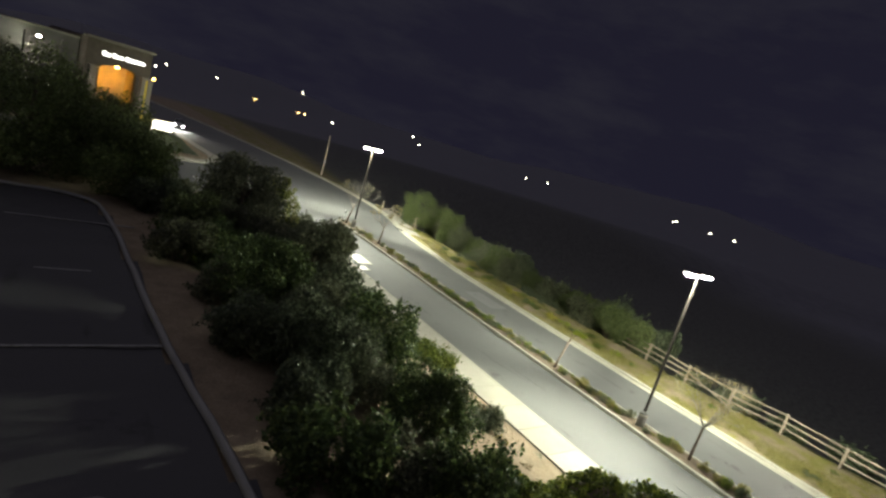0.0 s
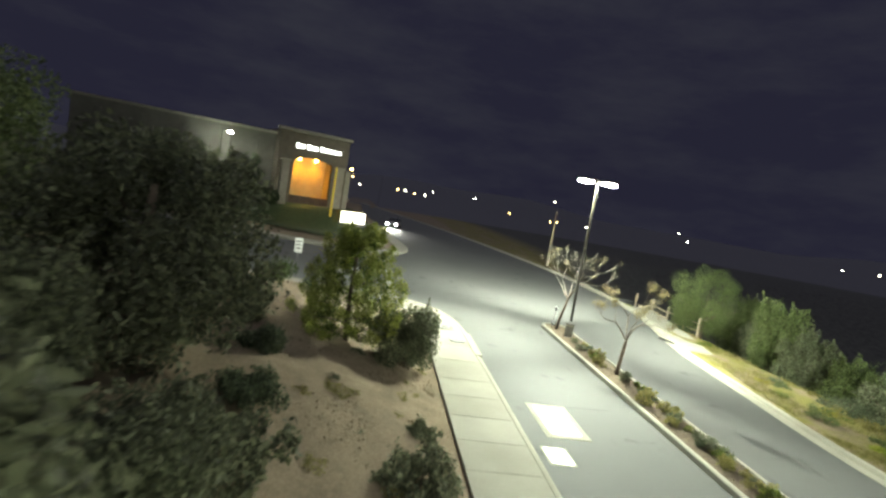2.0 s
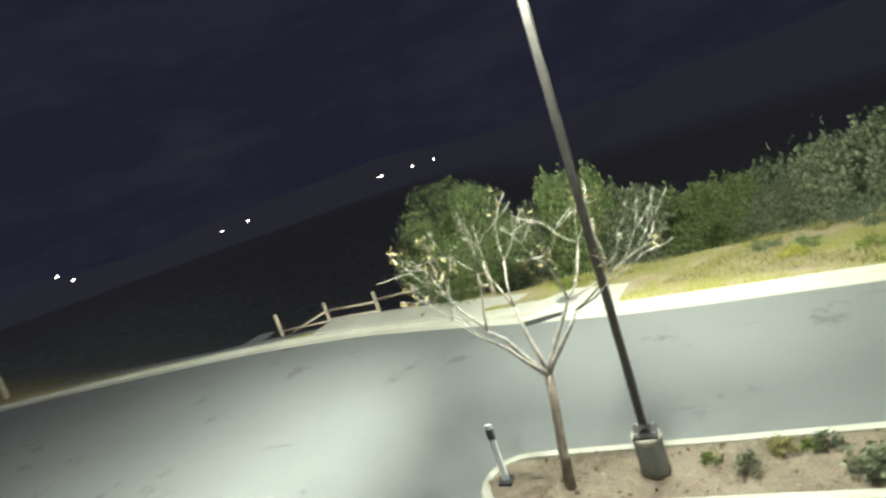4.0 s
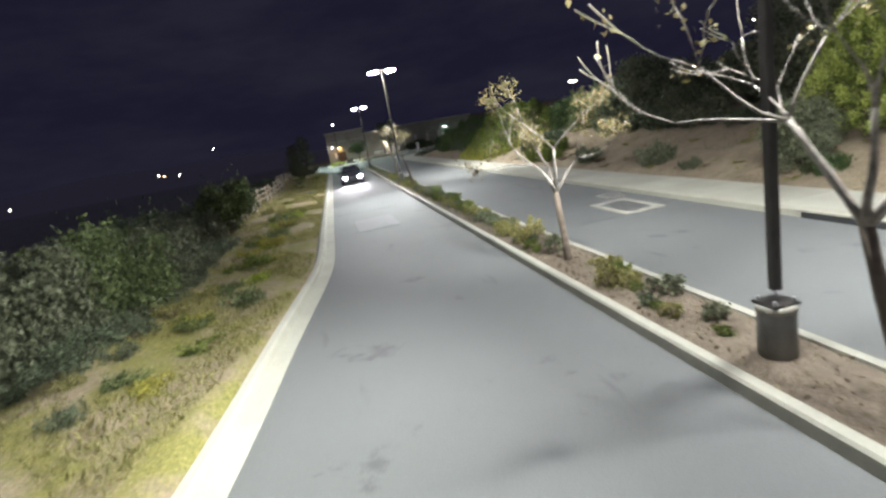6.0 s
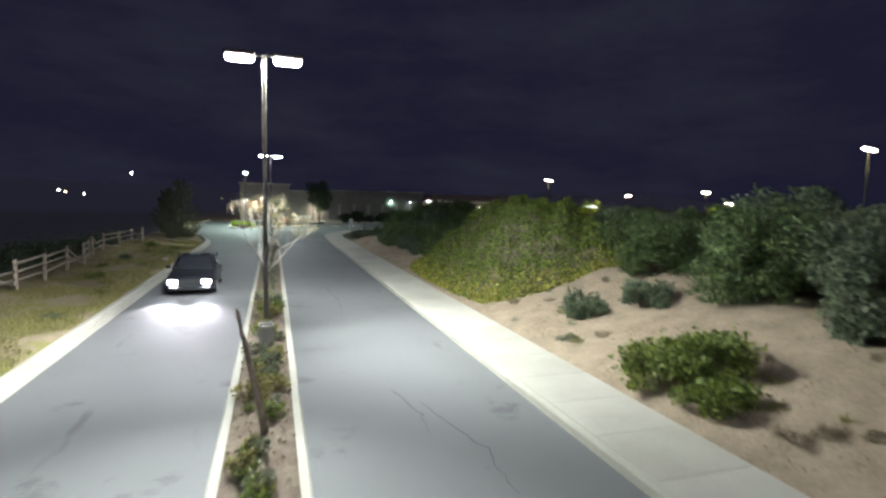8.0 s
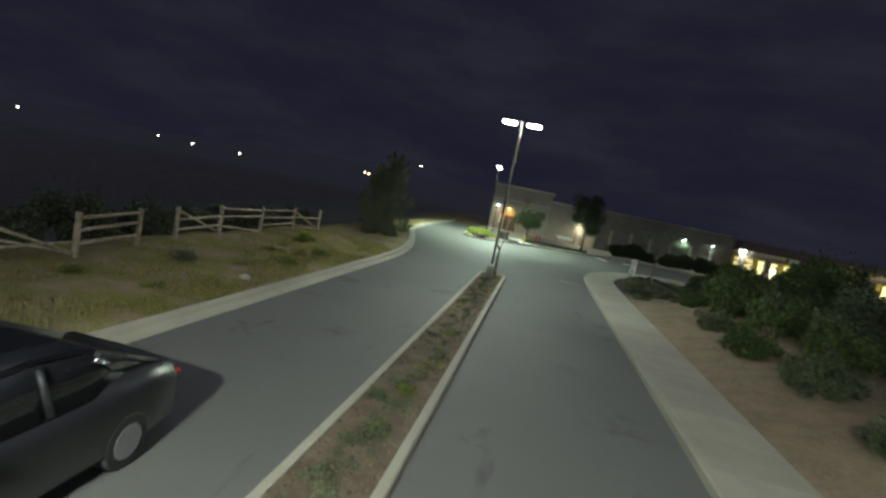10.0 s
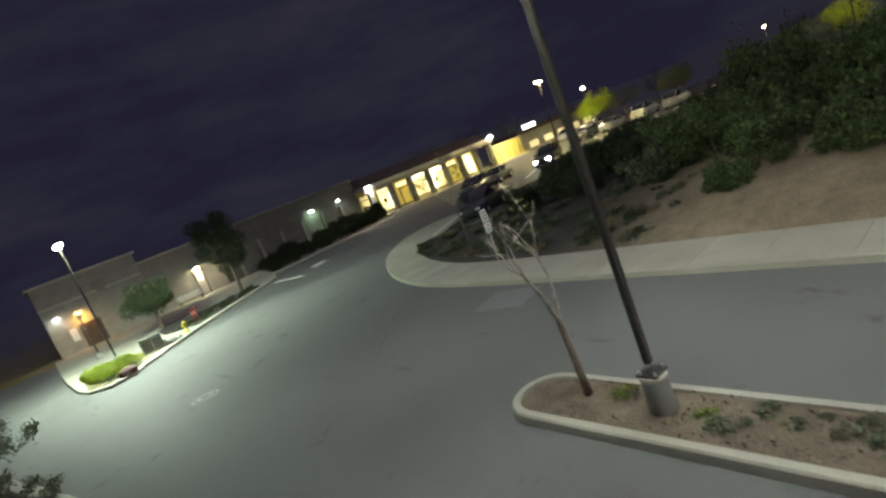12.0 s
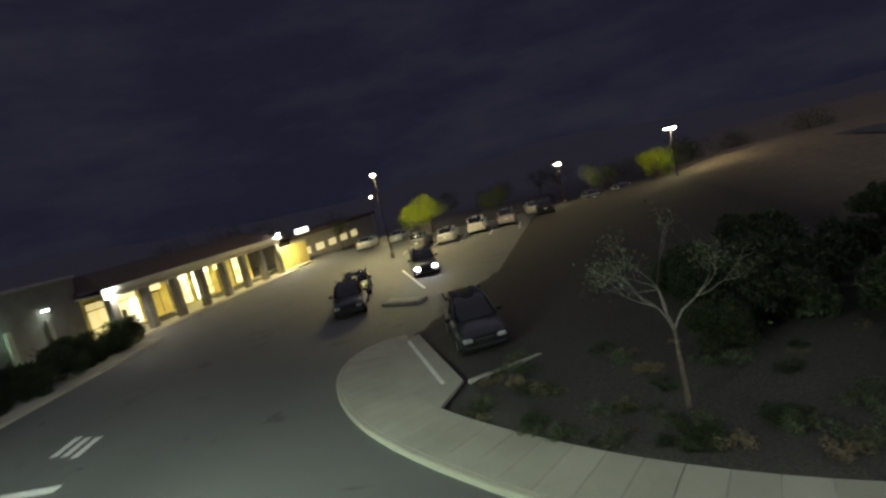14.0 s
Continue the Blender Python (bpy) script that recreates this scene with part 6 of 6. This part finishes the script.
            part("poster", boxes(((xw - 0.75 + 0.4 * (k % 3), FRONT + 2.885, 1.55), (0.5, 0.012, 0.6))), (M_YWALL, M_STUCCO3, M_SIGN)[k % 3], ob, "pale poster in the window")
    ob = thing("screen_wall", "yellow lit slatted screen wall beside the shop front", "wall")
    for k in range(9):
        part("panel", boxes(((50.1 + 0.72 * k, FRONT - 0.3 + 0.05 * (k % 2), 1.35), (0.70, 0.1, 2.6)), bevel=0.01), M_YWALL, ob)
    part("top_rail", boxes(((53.0, FRONT - 0.28, 2.7), (6.6, 0.16, 0.1))), M_TRIM, ob)
    for k in range(5):
        spot("canopy_light", (30.5 + 4.3 * k, FRONT + 0.8, 3.55), (30.5 + 4.3 * k, FRONT + 1.2, 0), 120 + 110 * k, (1.0, 0.86, 0.32), 150, 0.5, 0.15)
    spot("canopy_light", (51.6, FRONT - 1.6, 3.9), (52.6, FRONT - 0.6, 0), 1300, (1.0, 0.88, 0.30), 150, 0.5, 0.15)
    ob = thing("far_shop", "low far shop row with a glowing white sign", "building")
    part("wall", boxes(((78, FRONT + 10, 0.6), (30, 8, 4.0))), M_STUCCO2, ob)
    part("roof", boxes(((78, FRONT + 10, 2.8), (31, 9, 0.5)), bevel=0.05), M_ROOF, ob)
    part("sign", boxes(((66.5, FRONT + 5.85, 3.5), (3.4, 0.2, 0.7)), bevel=0.03), M_LETTER, ob, "glowing white sign panel")
    for k in range(5):
        part("lit_window", boxes(((66.5 + 4.2 * k, FRONT + 5.93, 0.4), (2.4, 0.08, 1.0))), M_SHOPDIM, ob, "glowing shop window")
    wall_lamp(-4.3, FRONT - 0.3, 3.35, glow("white_lens", (0.95, 1.0, 0.97), 40), "small white lit wall lamp on the tower", (10, COOL))
    wall_lamp(-2.75, FRONT - 0.3, 3.2, glow("amber_lens", (1.0, 0.62, 0.16), 60), "amber lit wall lamp over the tower door", (170, AMBER))
    wall_lamp(7.2, FRONT + 0.05, 2.85, M_LEDWARM, "white lit lamp under the door awning", (320, (1.0, 0.9, 0.68)))
    wall_lamp(20.8, FRONT + 0.9, 3.75, glow("green_lens", (0.62, 1.0, 0.78), 90), "greenish lit wall lamp", (35, (0.45, 1.0, 0.6)))
    wall_lamp(24.4, FRONT + 0.9, 3.75, glow("pale_green_lens", (0.8, 1.0, 0.9), 25), "pale greenish lit wall lamp", (12, GREENISH))
    wall_lamp(27.3, FRONT - 1.6, 3.95, M_LED, "white lit lamp at the canopy's corner", (420, (1.0, 0.95, 0.8)))
    wall_lamp(48.9, FRONT - 1.6, 4.35, M_LED, "white lit lamp at the canopy's end", (1100, (1.0, 0.95, 0.8)))


plaza()

ISLAND = [(-5.7, 101), (-5.6, 95), (-5.35, 90), (-5.0, 87.9), (-4.2, 86.9), (-3.2, 87.1), (-1.4, 89.3), (1.5, 92.4), (8.2, 98.3), (9.6, 99.9), (10.5, 103), (26.5, 106.5), (26.5, FRONT + 1), (-5.7, FRONT + 0.2)]
tagged(part("plaza_paving", prism(ISLAND, -0.1, 0.15, 0.02), M_CONC), "pale concrete paving before the plaza", "paving", kind="structure")
tagged(part("plaza_bed", prism([(-5.0, 88.6), (-4.2, 87.5), (-3.3, 87.7), (-1.7, 89.9), (0.2, 91.9), (-0.6, 93.4), (-4.9, 92.4)], 0.1, 0.19), M_EARTH), "sandy planting bed of the plaza island", "planting bed", kind="structure")
tagged(part("plaza_bed_back", prism([(1.6, 93.4), (7.6, 98.6), (7.4, 100.4), (0.2, 99.9), (0.0, 96.0)], 0.1, 0.19), plain("dark_mulch", (0.032, 0.028, 0.024), 0.95, 0, 0.4, 14, 0.6)), "dark mulched planting bed of the plaza", "planting bed", kind="structure")
for x, y, s in ((-4.2, 89.2, 0.85), (-3.2, 90.0, 0.9), (-4.0, 90.2, 0.8), (-4.3, 91.0, 0.85), (-3.4, 88.6, 0.7)):
    shrub("lime_shrub", "bright lime-green low shrub on the plaza island", x, y, 0.14, mound[0], M_LIME, x * 90, s, "lime shrubs", "shrub", 0.75)
for x, y, s in ((-4.0, 87.7, 0.55), (-2.9, 88.3, 0.6), (-0.9, 91.4, 0.5)):
    shrub("dark_tuft", "dark red-brown tufted plant on the island's edge", x, y, 0.14, small[0], M_GREYGREEN, x * 50, s, "tufts on the island", "plant", 1.0)


def boulder(x, y, z, r, seed, mat, label):
    rng = np.random.default_rng(seed)
    bm = bmesh.new()
    bmesh.ops.create_icosphere(bm, subdivisions=2, radius=r)
    for v in bm.verts:
        k = 1 + 0.18 * noise.noise(v.co / r * 1.7 + Vector((seed, 0, 0)))
        v.co = Vector((v.co.x * k * 1.25, v.co.y * k, max(-0.3 * r, v.co.z * k * 0.75)))
    ob = part("boulder", bm, mat)
    ob.location = (x, y, z + 0.28 * r)
    tagged(ob, label, "boulder", "boulders")


boulder(-0.6, 90.9, 0.16, 0.30, 3, M_DARKCONC, "grey boulder on the plaza island")
boulder(-0.2, 91.3, 0.16, 0.24, 4, M_DARKCONC, "grey boulder on the plaza island")
M_REDROCK = plain("red_brown_rock", (0.11, 0.055, 0.048), 0.85, 0, 0.3, 5, 0.5)
boulder(-3.3, 87.45, 0.16, 0.36, 6, M_REDROCK, "dark red-brown boulder at the island's nose")
boulder(-5.95, 51.6, ground_height(-5.95, 51.6), 0.13, 5, M_CONC, "small pale stone on the verge")


M_HYDRANT = plain("dull_yellow_paint", (0.42, 0.33, 0.06), 0.6, 0, 0.2, 8, 0.05)


def hydrant(x, y, z, mat, label):
    ob = thing("hydrant", label, "hydrant")
    ob.location = (x, y, z)
    part("barrel", tube([(0, 0, 0), (0, 0, 0.05), (0, 0, 0.06), (0, 0, 0.55), (0, 0, 0.62), (0, 0, 0.72)], [0.16, 0.16, 0.10, 0.10, 0.13, 0.04], 12), mat, ob)
    for a in ((0.1, 0), (-0.1, 0), (0, -0.1)):
        part("outlet", tube([(a[0], a[1], 0.45), (a[0] * 1.8, a[1] * 1.8, 0.45)], [0.055, 0.055], 8), mat, ob)


hydrant(0.6, 92.3, 0.15, M_HYDRANT, "yellow fire hydrant at the kerb")
M_PIPERED = plain("dull_red_paint", (0.20, 0.028, 0.024), 0.6, 0, 0.2, 8, 0.05)
for x, y in ((1.75, 94.7), (2.1, 95.6)):
    ob = thing("red_bollard", "red standpipe beside the plaza bed", "standpipe", "red standpipes")
    ob.location = (x, y, 0.17)
    part("pipe", tube([(0, 0, 0), (0, 0, 0.75)], [0.055, 0.055], 10), M_PIPERED, ob)
    part("cap", tube([(0, 0, 0.75), (0, 0, 0.85), (0, 0, 0.9)], [0.09, 0.09, 0.04], 10), M_PIPERED, ob)


def round_tree(x, y, z, h, r, seed, mat, label, trunk=0.09, n=9000, low_=0.46):
    rng = np.random.default_rng(seed)
    ob = thing("round_tree", label, "tree")
    ob.location = (x, y, z)
    part("trunk", tube([(0, 0, -0.1), (0.06, 0.03, h * 0.25), (0, 0, h * 0.5)], [trunk * 1.3, trunk, trunk * 0.7], 8), M_BARKDARK, ob)
    balls = [(bx, by, h * low_ + bz, br) for bx, by, bz, br in lobes(rng, r, r, h * (1 - low_), 34, 0.1)]
    for bx, by, bz, br in balls[:9]:
        part("limb", tube([(0, 0, h * 0.42), (bx * 0.5, by * 0.5, max(h * 0.5, bz * 0.85)), (bx, by, bz)], [trunk * 0.5, trunk * 0.32, 0.01], 5), M_BARKDARK, ob)
    pts = crown_points(rng, balls, n)
    part("foliage", leaf_mesh("foliage", pts, rng.uniform(0.6, 1.3, n) * 0.14, rng, 0.5), mat, ob)
    return ob


round_tree(0.55, 99.4, 0.15, 3.5, 1.75, 81, M_DARKGREEN, "small round-crowned evergreen tree before the plaza")
round_tree(7.0, 101.2, 0.15, 6.9, 1.9, 82, M_DARKGREEN, "tall dark evergreen tree with an upright crown before the plaza", 0.12, 15000, 0.24)
for k in range(26):
    shrub("groundcover", "low dark groundcover in the mulched plaza bed", 0.9 + 0.255 * k + 0.3 * math.sin(k * 1.9), 95.0 + 0.17 * k + 1.1 * math.sin(k * 2.7), 0.14, small[k % 2], M_DARKGREEN, k * 47, 0.62, "groundcover of the plaza bed", "plant", 0.6)
round_tree(51.5, 95.2, 0.0, 4.6, 2.1, 83, M_LIME, "yellow-green lit tree in the parking lot", 0.1, 6000)
round_tree(57.5, 88.0, 0.0, 3.9, 1.9, 84, M_GREYGREEN, "grey-green tree in the parking lot", 0.1, 5000)
round_tree(55.5, 71.0, -0.3, 4.2, 1.8, 85, M_LIME, "yellow-green lit tree far in the parking lot", 0.1, 5000)
round_tree(66.0, 66.0, -1.0, 4.6, 2.2, 86, M_GREYGREEN, "grey tree far in the parking lot", 0.1, 5000)
for k, (x, y, h_) in enumerate(((84, 64, 6.0), (88, 72, 5.0), (86, 82, 6.5), (90, 92, 5.5), (87, 101, 6.0), (92, 108, 7.0), (72, 60, 5.0), (64, 54, 4.5), (78, 118, 7.0), (66, 122, 7.5), (58, 124, 7.0), (48, 124, 6.5), (96, 86, 6.0), (60, 96.5, 4.0))):
    round_tree(x, y, -2.2 * float(smooth(58, 80, x)), h_, 2.4 + 0.3 * math.sin(k), 110 + k, (M_GREYGREEN, M_OLIVE)[k % 2], "dark tree behind the parking lot", 0.12, 2600)
round_tree(70.0, 76.0, -1.8, 5.0, 2.4, 87, M_GREYGREEN, "grey tree at the far side of the lot", 0.1, 5000)
for k, (x, y) in enumerate(((11.6, 104.9), (13.6, 105.4), (15.6, 106.2), (17.8, 106.4), (20.0, 107.2), (22.2, 107.6), (24.4, 108.2), (26.0, 109.0), (14.6, 107.6), (18.8, 108.6), (23.0, 109.4))):
    shrub("plaza_shrub", "dark dense shrub in the bed before the back wing", x, y, 0.14, fine[k % 3], M_DARKGREEN, k * 70, 0.78 + 0.16 * math.sin(k * 2.1), "shrubs before the back wing")


wing_planting(STORAGE_PLACE)


def post_lamp(x, y, z):
    ob = thing("post_lamp", "short dark lamp post on the plaza paving", "lamp post")
    ob.location = (x, y, z)
    part("foot", boxes(((0, 0, 0.22), (0.42, 0.42, 0.44)), bevel=0.03), M_DARKCONC, ob)
    part("pole", tube([(0, 0, 0.4), (0, 0, 2.9)], [0.06, 0.05], 9), M_POLE, ob)
    part("lantern", boxes(((0, 0, 3.02), (0.3, 0.3, 0.25)), bevel=0.04), M_POLE, ob)


post_lamp(-3.4, 99.6, 0.15)
ob = thing("utility_box", "grey metal utility cabinet on the plaza island", "utility box")
ob.location = (-1.5, 91.0, 0.15)
part("body", boxes(((0, 0, 0.42), (1.05, 0.7, 0.74)), bevel=0.03), M_GALV, ob)
part("lid", boxes(((0, 0, 0.82), (1.12, 0.78, 0.06)), bevel=0.02), M_IRON, ob)
part("plinth", boxes(((0, 0, 0.03), (1.2, 0.85, 0.1)), bevel=0.01), M_DARKCONC, ob)
for sx in (-0.26, 0.26):
    part("door", boxes(((sx, -0.36, 0.42), (0.48, 0.03, 0.62)), bevel=0.008), M_IRON, ob)
bench = thing("bench", "white slatted bench before the shop wing", "bench")
bench.location = (5.4, 110.9, 0.15)
for k in range(3):
    part("seat_slat", boxes(((0, -0.16 + 0.16 * k, 0.45), (2.2, 0.12, 0.04)), bevel=0.008), M_SIGN, bench)
for k in range(2):
    part("back_slat", boxes(((0, 0.3, 0.62 + 0.18 * k), (2.2, 0.04, 0.12)), bevel=0.008), M_SIGN, bench)
for sx in (-0.95, 0.95):
    part("leg", boxes(((sx, -0.14, 0.22), (0.07, 0.07, 0.44))), M_POLE, bench)
    part("leg", boxes(((sx, 0.28, 0.4), (0.07, 0.06, 0.8))), M_POLE, bench)

# parking stall lines of the lot
for k in range(7):
    tagged(part("stall_line", boxes(((47.5 + 0.55 * k, 95.6 - 2.75 * k, 0.008), (4.8, 0.11, 0.01)), rot=6), M_WHITE), "worn white parking stall line", "road marking", "stall lines", "structure")
tagged(part("stall_line", boxes(((32.0, 90.1, 0.008), (9.0, 0.14, 0.01)), rot=28), M_WHITE), "worn white parking stall line", "road marking", "stall lines", "structure")
tagged(part("lot_kerb", boxes(((25.1, 88.3, 0.06), (0.9, 2.6, 0.2)), rot=-20), M_KERB), "pale concrete kerb of a dark lot island", "kerb", kind="structure")

# ---- upper lot on top of the bank ----
LOTLINE = rounded([(34, 12.5), (24, 12.6), (20.6, 13.4), (19.6, 15.6), (19.1, 25.4), (18.7, 29.8), (18.1, 34.7), (17.9, 44), (18.3, 60)], 2)
lx, ly = np.meshgrid(np.arange(17.5, 46, 0.5), np.arange(12, 60, 0.5))
lot_in = inside_distance(lx, ly, LOTLINE + [(46, 60), (46, 12.5)]) < 0.3
tagged(part("upper_lot", grid_mesh("upper_lot", lx, ly, relief(lx, ly) + 0.07, lot_in[:-1, :-1] & lot_in[1:, 1:]), M_LOT), "dark asphalt parking lot on top of the bank", "parking lot", kind="structure")
bm = bmesh.new()
tops = resample(LOTLINE, 1.2)
tube_into(bm, [(p.x, p.y, ground_height(p.x, p.y) + 0.12) for p in tops], [0.11] * len(tops), 4)
tagged(part("upper_lot_kerb", bm, M_DARKCONC), "worn concrete kerb of the upper parking lot", "kerb", kind="structure")
for yk in (17.5, 22.8, 28.1, 33.4, 38.7):
    tagged(part("stall_line", boxes(((20.9, yk, ground_height(20.9, yk) + 0.09), (4.2, 0.1, 0.02))), M_LINE), "faint worn parking stall line", "road marking", "stall lines", "structure")

# ---- lights across the valley ----
M_FARWHITE, M_FARAMBER = glow("far_white", (1.0, 0.95, 0.85), 14), glow("far_amber", (1.0, 0.62, 0.25), 14)
FAR = [(32, -384, -1, 1), (26, -384, -6, 0), (-3, -384, -5, 1), (-9, -384, -5, 0), (-16, -384, -6, 1), (-24, -383, -6, 0), (-30, -383, -3, 0), (-62, -378, -2, 0), (-89, -372, -9, 1), (-119, -363, -10, 1), (-124, -362, -10, 1),
       (-144, -354, -10, 0), (-120, -364, 5, 0), (-206, -323, -8, 0), (-275, -267, -9, 0), (-287, -254, -8, 0), (-304, 299, -8, 0), (-252, 350, -8, 0), (-236, 363, -9, 0), (-211, 380, -9, 0), (-124, 396, -4, 0), (-121, 397, -5, 1),
       (-112, 400, -6, 0), (-87, 406, 8, 0), (-347, -178, -9, 0), (-348, -176, -8, 0), (-364, -139, -9, 0), (-358, -154, -9, 0), (-204, -332, -3, 0)]
star = bmesh.new()
bmesh.ops.create_icosphere(star, subdivisions=1, radius=0.55)
star_me = bpy.data.meshes.new("far_lamp")
star.to_mesh(star_me)
star.free()
star_me.materials.append(None)
for x, y, z, k in FAR:
    o = tagged(new("distant_lamp", star_me), "small distant lit lamp across the dark valley", "distant lamp", "lamps across the valley")
    o.material_slots[0].link = "OBJECT"
    o.material_slots[0].material = (M_FARWHITE, M_FARAMBER)[k]
    o.location = (x, y, z + 10)
